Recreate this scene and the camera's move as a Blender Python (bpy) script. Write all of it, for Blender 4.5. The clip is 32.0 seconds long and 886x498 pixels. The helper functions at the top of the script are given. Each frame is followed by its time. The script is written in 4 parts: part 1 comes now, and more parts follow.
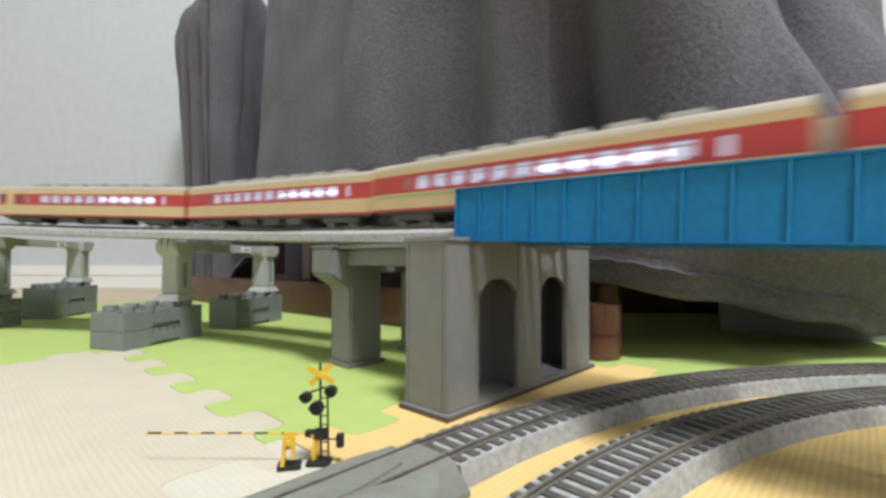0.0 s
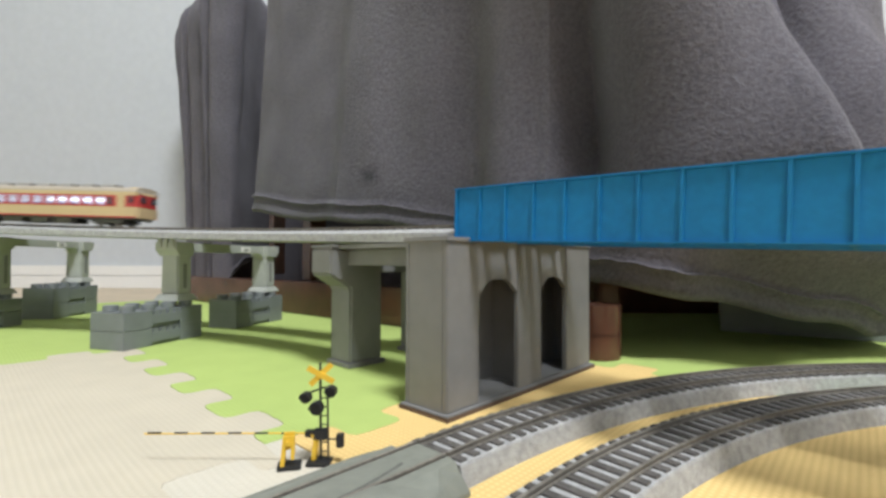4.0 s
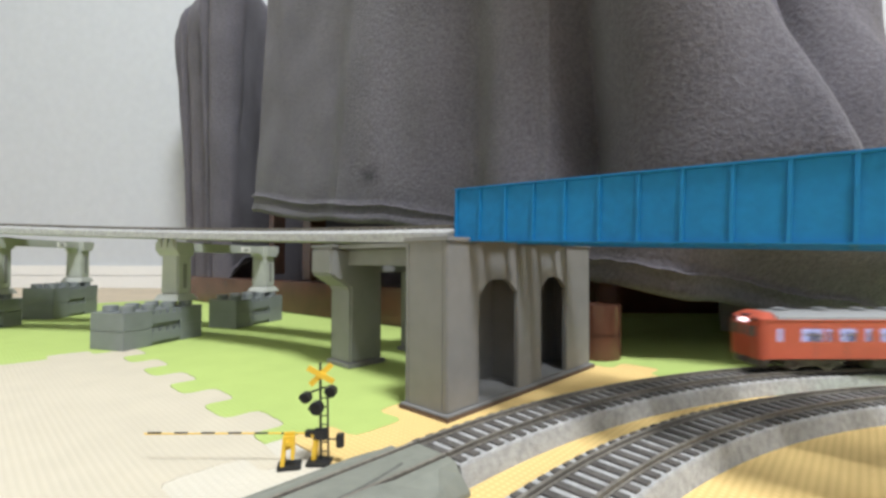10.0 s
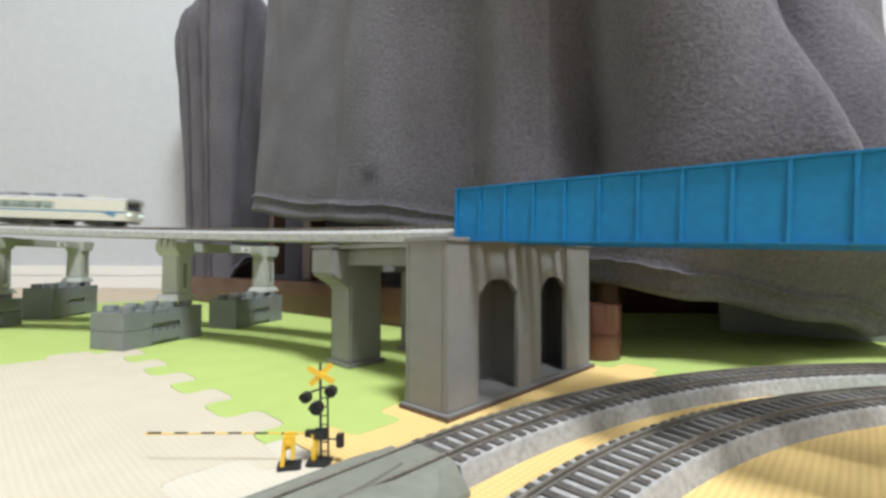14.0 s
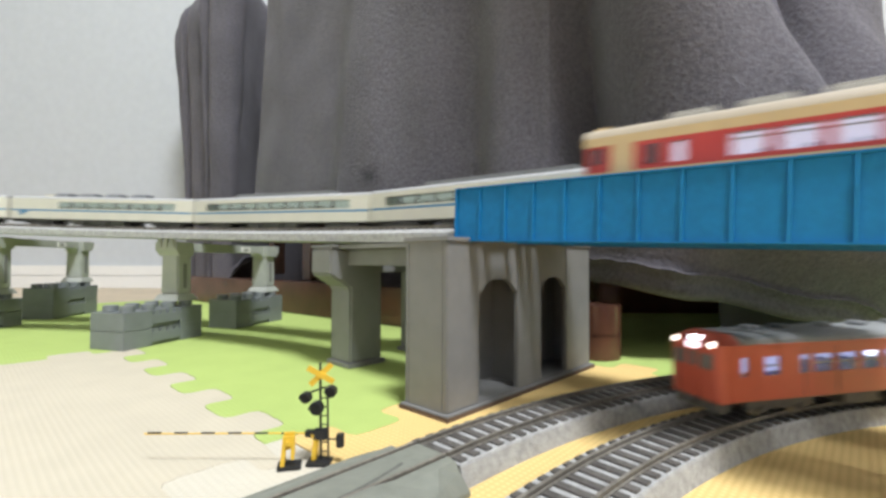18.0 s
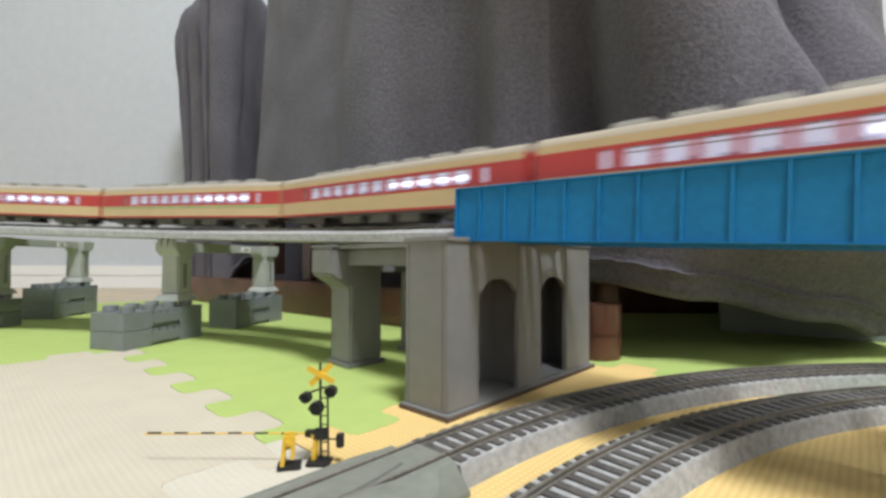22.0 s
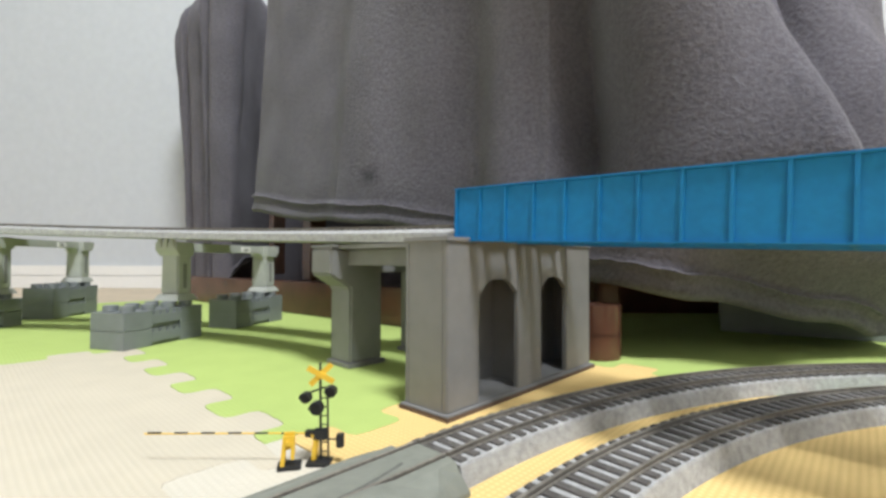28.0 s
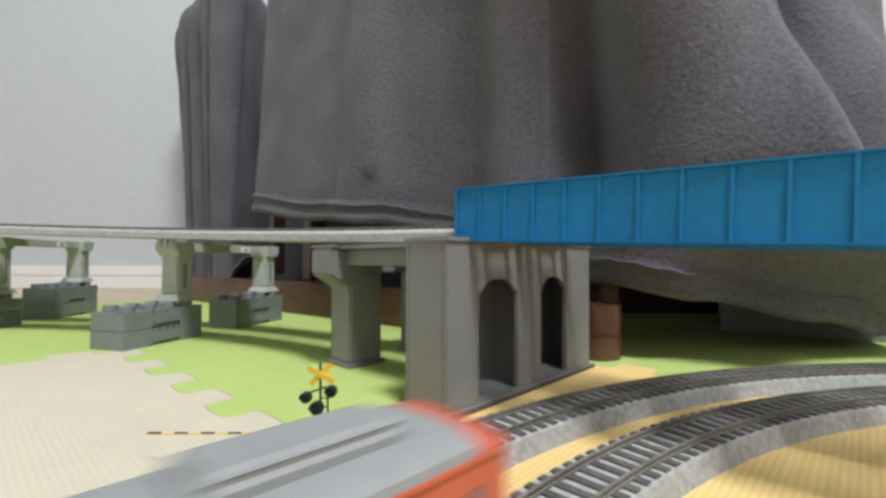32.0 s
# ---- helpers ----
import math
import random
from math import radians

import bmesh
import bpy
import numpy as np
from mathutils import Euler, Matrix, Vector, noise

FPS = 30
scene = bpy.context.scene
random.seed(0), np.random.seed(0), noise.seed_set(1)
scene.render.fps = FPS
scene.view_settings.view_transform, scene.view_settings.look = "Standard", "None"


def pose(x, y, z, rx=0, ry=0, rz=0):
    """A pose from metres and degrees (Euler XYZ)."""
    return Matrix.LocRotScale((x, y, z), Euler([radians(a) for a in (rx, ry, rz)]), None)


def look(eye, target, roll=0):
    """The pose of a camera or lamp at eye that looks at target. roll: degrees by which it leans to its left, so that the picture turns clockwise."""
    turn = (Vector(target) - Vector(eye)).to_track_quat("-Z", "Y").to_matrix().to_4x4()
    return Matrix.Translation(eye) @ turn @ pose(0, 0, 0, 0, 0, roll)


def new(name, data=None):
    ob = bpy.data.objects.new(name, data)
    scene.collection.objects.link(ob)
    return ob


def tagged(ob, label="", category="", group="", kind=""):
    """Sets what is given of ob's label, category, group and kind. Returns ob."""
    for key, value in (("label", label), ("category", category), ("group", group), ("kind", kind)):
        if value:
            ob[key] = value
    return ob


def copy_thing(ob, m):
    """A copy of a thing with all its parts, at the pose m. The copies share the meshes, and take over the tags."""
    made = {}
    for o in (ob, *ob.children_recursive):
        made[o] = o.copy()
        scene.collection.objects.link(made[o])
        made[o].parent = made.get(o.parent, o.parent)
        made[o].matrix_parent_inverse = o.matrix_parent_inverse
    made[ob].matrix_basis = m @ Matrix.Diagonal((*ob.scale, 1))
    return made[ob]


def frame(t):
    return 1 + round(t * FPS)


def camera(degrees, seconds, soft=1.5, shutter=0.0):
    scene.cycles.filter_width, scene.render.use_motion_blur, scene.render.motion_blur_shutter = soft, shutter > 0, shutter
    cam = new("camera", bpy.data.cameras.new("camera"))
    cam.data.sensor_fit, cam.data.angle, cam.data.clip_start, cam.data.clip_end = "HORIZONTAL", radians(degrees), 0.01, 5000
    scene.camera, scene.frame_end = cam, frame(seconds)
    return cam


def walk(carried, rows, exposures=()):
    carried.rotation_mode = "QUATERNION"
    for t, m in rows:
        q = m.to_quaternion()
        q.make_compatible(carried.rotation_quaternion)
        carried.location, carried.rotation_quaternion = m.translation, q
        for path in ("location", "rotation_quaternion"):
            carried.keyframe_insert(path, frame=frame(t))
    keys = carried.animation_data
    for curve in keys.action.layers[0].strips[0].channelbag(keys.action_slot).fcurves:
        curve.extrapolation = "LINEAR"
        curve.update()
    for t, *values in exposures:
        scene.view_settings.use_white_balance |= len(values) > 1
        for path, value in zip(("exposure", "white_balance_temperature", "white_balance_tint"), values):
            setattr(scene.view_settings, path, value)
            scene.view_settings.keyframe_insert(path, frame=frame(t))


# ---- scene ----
# ---- plan, in millimetres; z = 0 is the top of the play mats ----
MM = 0.001
EYE_Z = 50.7
cam = camera(88.84, 32.0, soft=3.0, shutter=0.8)
eye = (0, 0, EYE_Z * MM)
aim = (0, 1, EYE_Z * MM + math.tan(radians(1.5)))
walk(cam, [(0, look(eye, aim, 0.17)), (32, look(eye, aim, 0.17))], exposures=[(0, -0.16), (3.2, -0.18), (5.0, -0.18), (6.1, -0.17), (6.7, 0.03), (9.0, -0.03), (17.2, 0.01), (18.2, 0.0), (18.8, -0.2), (22.5, -0.21), (22.9, 0.03), (24.0, 0.03), (25.0, -0.03), (30.3, -0.02), (31.0, -0.22), (32, -0.24)])

# ---- world and lamps ----
world = bpy.data.worlds.new("world")
scene.world = world
world.use_nodes = True
world.node_tree.nodes["Background"].inputs[0].default_value = (0.75, 0.85, 1.0, 1)
world.node_tree.nodes["Background"].inputs[1].default_value = 0.3


def area_lamp(name, at, target, size, watts, colour):
    data = bpy.data.lights.new(name, "AREA")
    data.shape, data.size, data.energy, data.color = "DISK", size, watts, colour
    ob = new(name, data)
    ob.matrix_world = look(at, target)
    return ob


area_lamp("ceiling_lamp_light", (0.45, -0.70, 2.28), (0.45, -0.70, 0), 0.52, 105, (0.875, 0.92, 1.0))

# ---- materials ----


def material(name, colour, rough=0.6, metal=0.0, var=0.12, scale=400.0, bump=0.0, bump_scale=None, spec=0.5, tint=None, per_object=0.0):
    """A surface with variation at two scales (scale in features a metre) and fine relief."""
    mat = bpy.data.materials.new(name)
    mat.use_nodes = True
    nt = mat.node_tree
    n, l = nt.nodes, nt.links
    b = n["Principled BSDF"]
    b.inputs["Roughness"].default_value, b.inputs["Metallic"].default_value = rough, metal
    b.inputs["Specular IOR Level"].default_value = spec
    tc = n.new("ShaderNodeTexCoord")
    fine, wide = n.new("ShaderNodeTexNoise"), n.new("ShaderNodeTexNoise")
    fine.inputs["Scale"].default_value, fine.inputs["Detail"].default_value = scale, 5
    wide.inputs["Scale"].default_value, wide.inputs["Detail"].default_value = scale / 11, 3
    mix = n.new("ShaderNodeMath")
    mix.operation = "ADD"
    l.new(tc.outputs["Object"], fine.inputs["Vector"])
    l.new(tc.outputs["Object"], wide.inputs["Vector"])
    l.new(fine.outputs["Fac"], mix.inputs[0])
    l.new(wide.outputs["Fac"], mix.inputs[1])
    ramp = n.new("ShaderNodeValToRGB")
    other = tint or [c * (1 - 1.6 * var) for c in colour]
    ramp.color_ramp.elements[0].position, ramp.color_ramp.elements[1].position = 0.35, 0.65
    ramp.color_ramp.elements[0].color = (*other, 1)
    ramp.color_ramp.elements[1].color = (*[min(1, c * (1 + 0.4 * var)) for c in colour], 1)
    half = n.new("ShaderNodeMath")
    half.operation = "MULTIPLY"
    half.inputs[1].default_value = 0.5
    l.new(mix.outputs[0], half.inputs[0])
    last = half.outputs[0]
    if per_object:
        info, mul, add = n.new("ShaderNodeObjectInfo"), n.new("ShaderNodeMath"), n.new("ShaderNodeMath")
        mul.operation, add.operation = "MULTIPLY_ADD", "ADD"
        mul.inputs[1].default_value, mul.inputs[2].default_value = per_object, -per_object / 2
        l.new(info.outputs["Random"], mul.inputs[0])
        l.new(mul.outputs[0], add.inputs[0])
        l.new(last, add.inputs[1])
        last = add.outputs[0]
    l.new(last, ramp.inputs["Fac"])
    l.new(ramp.outputs["Color"], b.inputs["Base Color"])
    if bump:
        bn, bt = n.new("ShaderNodeBump"), n.new("ShaderNodeTexNoise")
        bt.inputs["Scale"].default_value, bt.inputs["Detail"].default_value = bump_scale or scale, 4
        bn.inputs["Strength"].default_value, bn.inputs["Distance"].default_value = bump, 0.5 / (bump_scale or scale)
        l.new(tc.outputs["Object"], bt.inputs["Vector"])
        l.new(bt.outputs["Fac"], bn.inputs["Height"])
        l.new(bn.outputs["Normal"], b.inputs["Normal"])
    return mat


def glow(name, colour, strength):
    mat = bpy.data.materials.new(name)
    mat.use_nodes = True
    b = mat.node_tree.nodes["Principled BSDF"]
    b.inputs["Base Color"].default_value = (*colour, 1)
    b.inputs["Emission Color"].default_value = (*colour, 1)
    b.inputs["Emission Strength"].default_value = strength
    return mat


def pane_material(name, colour, clear, rough=0.08):
    """Thin tinted pane: part lets light through, part is glossy."""
    mat = bpy.data.materials.new(name)
    mat.use_nodes = True
    nt = mat.node_tree
    n, l = nt.nodes, nt.links
    b, out = n["Principled BSDF"], n["Material Output"]
    b.inputs["Base Color"].default_value, b.inputs["Roughness"].default_value = (*colour, 1), rough
    t, mix = n.new("ShaderNodeBsdfTransparent"), n.new("ShaderNodeMixShader")
    mix.inputs[0].default_value = clear
    l.new(b.outputs[0], mix.inputs[1])
    l.new(t.outputs[0], mix.inputs[2])
    l.new(mix.outputs[0], out.inputs["Surface"])
    return mat


def foam(name, colour, dark):
    """EVA play mat: fine woven dimples over a soft colour."""
    mat = material(name, colour, rough=0.75, var=0.05, scale=60, spec=0.25)
    nt = mat.node_tree
    n, l = nt.nodes, nt.links
    b, tc = n["Principled BSDF"], n["Texture Coordinate"]
    turn = n.new("ShaderNodeMapping")
    turn.inputs["Rotation"].default_value = (0, 0, radians(43))
    l.new(tc.outputs["Object"], turn.inputs["Vector"])
    waves = []
    for axis in ("X", "Y"):
        w = n.new("ShaderNodeTexWave")
        w.bands_direction = axis
        w.inputs["Scale"].default_value, w.inputs["Distortion"].default_value = 180, 0.5
        w.inputs["Detail Scale"].default_value = 3
        l.new(turn.outputs[0], w.inputs["Vector"])
        waves.append(w)
    m = n.new("ShaderNodeMath")
    m.operation = "MULTIPLY"
    l.new(waves[0].outputs["Fac"], m.inputs[0])
    l.new(waves[1].outputs["Fac"], m.inputs[1])
    bn = n.new("ShaderNodeBump")
    bn.inputs["Strength"].default_value, bn.inputs["Distance"].default_value = 0.35, 0.0004
    l.new(m.outputs[0], bn.inputs["Height"])
    l.new(bn.outputs["Normal"], b.inputs["Normal"])
    mix = n.new("ShaderNodeMix")
    mix.data_type, mix.blend_type = "RGBA", "MULTIPLY"
    mix.inputs["Factor"].default_value = 1.0
    r2 = n.new("ShaderNodeValToRGB")
    r2.color_ramp.elements[0].color, r2.color_ramp.elements[1].color = (*dark, 1), (1, 1, 1, 1)
    r2.color_ramp.elements[1].position = 0.55
    l.new(m.outputs[0], r2.inputs["Fac"])
    l.new(n["Color Ramp"].outputs["Color"], mix.inputs["A"])
    l.new(r2.outputs["Color"], mix.inputs["B"])
    l.new(mix.outputs["Result"], b.inputs["Base Color"])
    return mat


def fleece(name, colour, whorl):
    """Brushed fleece: clumped pile in two sizes, a broad unevenness where the nap lies differently, and one worn dark whorl."""
    mat = bpy.data.materials.new(name)
    mat.use_nodes = True
    nt = mat.node_tree
    n, l = nt.nodes, nt.links
    b = n["Principled BSDF"]
    b.inputs["Roughness"].default_value, b.inputs["Specular IOR Level"].default_value = 1.0, 0.04
    b.inputs["Sheen Weight"].default_value, b.inputs["Sheen Roughness"].default_value = 0.12, 0.6
    tc = n.new("ShaderNodeTexCoord")
    tuft, pile, nap = [n.new("ShaderNodeTexNoise") for _ in range(3)]
    for node, scale, detail, rough in ((tuft, 430, 3, 0.6), (pile, 1100, 2, 0.6), (nap, 17, 4, 0.55)):
        node.inputs["Scale"].default_value, node.inputs["Detail"].default_value, node.inputs["Roughness"].default_value = scale, detail, rough
        l.new(tc.outputs["Object"], node.inputs["Vector"])
    height = n.new("ShaderNodeMath")
    height.operation = "MULTIPLY_ADD"
    height.inputs[1].default_value = 0.45
    l.new(pile.outputs["Fac"], height.inputs[0])
    l.new(tuft.outputs["Fac"], height.inputs[2])
    bn = n.new("ShaderNodeBump")
    bn.inputs["Strength"].default_value, bn.inputs["Distance"].default_value = 0.8, 0.0009
    l.new(height.outputs[0], bn.inputs["Height"])
    l.new(bn.outputs["Normal"], b.inputs["Normal"])
    flat, gap = n.new("ShaderNodeVectorMath"), n.new("ShaderNodeVectorMath")
    flat.operation, gap.operation = "MULTIPLY_ADD", "LENGTH"
    flat.inputs[1].default_value, flat.inputs[2].default_value = (1, 0, 1), tuple(-c for c in whorl)
    l.new(tc.outputs["Object"], flat.inputs[0])
    l.new(flat.outputs[0], gap.inputs[0])
    worn = n.new("ShaderNodeMath")
    worn.operation = "MULTIPLY_ADD"
    worn.inputs[1].default_value = 0.014
    l.new(tuft.outputs["Fac"], worn.inputs[0])
    l.new(gap.outputs["Value"], worn.inputs[2])
    shades = []
    for source, low, high, gain0, gain1 in ((height, 0.45, 1.0, 0.70, 1.30), (nap, 0.3, 0.7, 0.86, 1.13), (worn, 0.008, 0.019, 0.45, 1.0)):
        r = n.new("ShaderNodeMapRange")
        r.inputs["From Min"].default_value, r.inputs["From Max"].default_value = low, high
        r.inputs["To Min"].default_value, r.inputs["To Max"].default_value = gain0, gain1
        l.new(source.outputs[0], r.inputs["Value"])
        shades.append(r)
    both = n.new("ShaderNodeMath")
    both.operation = "MULTIPLY"
    l.new(shades[0].outputs[0], both.inputs[0])
    l.new(shades[1].outputs[0], both.inputs[1])
    three = n.new("ShaderNodeMath")
    three.operation = "MULTIPLY"
    l.new(both.outputs[0], three.inputs[0])
    l.new(shades[2].outputs[0], three.inputs[1])
    tone = n.new("ShaderNodeVectorMath")
    tone.operation = "SCALE"
    tone.inputs[0].default_value = colour
    l.new(three.outputs[0], tone.inputs["Scale"])
    l.new(tone.outputs[0], b.inputs["Base Color"])
    return mat


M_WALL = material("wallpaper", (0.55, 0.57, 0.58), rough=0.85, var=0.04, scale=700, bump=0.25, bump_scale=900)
# same paper, lightened for the walls out of view to raise the ambient light
M_WALL_UNSEEN = material("bounce_wallpaper", (0.66, 0.67, 0.68), rough=0.85, var=0.04, scale=700, bump=0.25, bump_scale=900)
M_TRIM = material("white_trim", (0.82, 0.80, 0.75), rough=0.5, var=0.03, scale=200)
M_CEIL = material("ceiling_paper", (0.8, 0.8, 0.79), rough=0.9, var=0.03, scale=500)
M_WOOD_FLOOR = material("pale_flooring", (0.62, 0.50, 0.34), rough=0.45, var=0.15, scale=90)
M_CREAM_MAT = foam("cream_foam", (0.57, 0.512, 0.395), (0.955, 0.95, 0.93))
M_PALE_MAT = foam("pale_cream_foam", (0.60, 0.555, 0.45), (0.96, 0.955, 0.94))
M_GREEN_MAT = foam("green_foam", (0.425, 0.53, 0.163), (0.93, 0.94, 0.88))
M_YELLOW_MAT = foam("yellow_foam", (0.79, 0.565, 0.235), (0.86, 0.84, 0.77))
M_BALLAST = material("grey_ballast", (0.42, 0.415, 0.395), rough=0.9, var=0.24, scale=5200, bump=0.8, bump_scale=1900, spec=0.2)
M_SLEEPER = material("brown_sleeper", (0.105, 0.094, 0.082), rough=0.7, var=0.25, scale=900, per_object=0.25)
M_RAIL = material("nickel_rail", (0.25, 0.225, 0.185), rough=0.55, metal=0.3, var=0.3, scale=700)
M_ROAD = material("grey_road_plastic", (0.208, 0.214, 0.174), rough=0.65, var=0.10, scale=300, bump=0.2)
M_GROOVE = material("dark_groove", (0.13, 0.13, 0.11), rough=0.7, var=0.2, scale=600)
M_PIER = material("grey_pier_plastic", (0.212, 0.208, 0.198), rough=0.55, var=0.08, scale=160, bump=0.06, bump_scale=1200)
M_PIER_BASE = material("brown_pier_foot", (0.13, 0.085, 0.06), rough=0.7, var=0.2, scale=300)
M_PIER_LIGHT = material("pale_pier_plastic", (0.44, 0.45, 0.40), rough=0.5, var=0.07, scale=160)
M_BRICK = material("dark_grey_toy_brick", (0.205, 0.222, 0.218), rough=0.35, var=0.10, scale=120)
M_BLUE = material("blue_girder_paint", (0.006, 0.172, 0.41), rough=0.58, var=0.12, scale=350, bump=0.08, spec=0.3)
M_FLEECE = fleece("grey_fleece", (0.118, 0.110, 0.124), (-0.0566, 0.0, 0.1158))
M_BROWN = material("brown_varnished_wood", (0.118, 0.05, 0.032), rough=0.22, var=0.3, scale=40)
M_BLACK = material("black_plastic", (0.018, 0.018, 0.018), rough=0.5, var=0.2, scale=500)
M_YELLOW = material("yellow_plastic", (0.80, 0.50, 0.04), rough=0.5, var=0.1, scale=500)
M_RED = material("vermilion_paint", (0.51, 0.106, 0.062), rough=0.35, var=0.06, scale=250)
M_ROOF = material("grey_car_roof", (0.262, 0.268, 0.262), rough=0.55, var=0.08, scale=300)
M_ROOF_DARK = material("dark_roof_vent", (0.20, 0.205, 0.21), rough=0.6, var=0.1, scale=300)
M_UNDER = material("dark_underframe", (0.115, 0.110, 0.098), rough=0.6, var=0.25, scale=500)
M_WHEEL = material("metal_wheel", (0.28, 0.26, 0.24), rough=0.4, metal=0.7, var=0.2, scale=600)
M_SEAT = material("blue_seat", (0.04, 0.08, 0.42), rough=0.7, var=0.1, scale=400)
M_INSIDE = material("cream_interior", (0.55, 0.5, 0.42), rough=0.7, var=0.05, scale=300)
M_CREAM = material("cream_car_paint", (0.565, 0.42, 0.23), rough=0.38, var=0.05, scale=250)
M_BAND = material("deep_red_paint", (0.46, 0.045, 0.042), rough=0.38, var=0.06, scale=250)
M_CREAM_ROOF = material("beige_car_roof", (0.42, 0.36, 0.275), rough=0.55, var=0.06, scale=300)
M_COOLER = material("grey_beige_cooler", (0.36, 0.345, 0.31), rough=0.55, var=0.08, scale=300)
M_GREENLINE = material("pale_green_line", (0.30, 0.42, 0.18), rough=0.4, var=0.05, scale=250)
M_IVORY = material("ivory_car_paint", (0.66, 0.63, 0.52), rough=0.35, var=0.04, scale=250)
M_BLUELINE = material("blue_line_paint", (0.06, 0.21, 0.36), rough=0.38, var=0.05, scale=250)
M_WHITE_ROOF = material("pale_grey_car_roof", (0.46, 0.46, 0.45), rough=0.5, var=0.06, scale=300)
M_GLASS = pane_material("clear_window", (0.36, 0.37, 0.44), 0.68)
M_GLASS_GREEN = pane_material("greenish_window", (0.16, 0.21, 0.18), 0.65)
M_WINDSHIELD = pane_material("dark_windshield", (0.05, 0.055, 0.065), 0.15)
M_CAB_PANE = pane_material("grey_cab_window", (0.20, 0.185, 0.175), 0.05)
M_ROOM_LIGHT = glow("interior_light_strip", (0.82, 0.86, 1.0), 5.0)
M_GUIDE = glow("light_guide", (0.80, 0.79, 1.0), 1.15)
M_GUIDE_BLUE = glow("bluish_light_guide", (0.5, 0.56, 1.0), 1.2)
M_GUIDE_PALE = glow("pale_light_guide", (0.80, 0.92, 0.84), 0.5)
M_HEADLIGHT = glow("headlight_glow", (1.0, 0.90, 0.80), 3.5)
M_CENTRE = glow("centre_lamp_glow", (0.95, 0.92, 1.0), 4.5)
M_SIGN = glow("sign_glow", (1.0, 0.78, 0.86), 2.4)
M_HEAD_DIM = glow("greenish_headlight_glow", (0.8, 1.0, 0.86), 2.2)
M_LAMP = glow("ceiling_lamp_glow", (1.0, 0.98, 0.95), 3.0)

# ---- mesh helpers ----


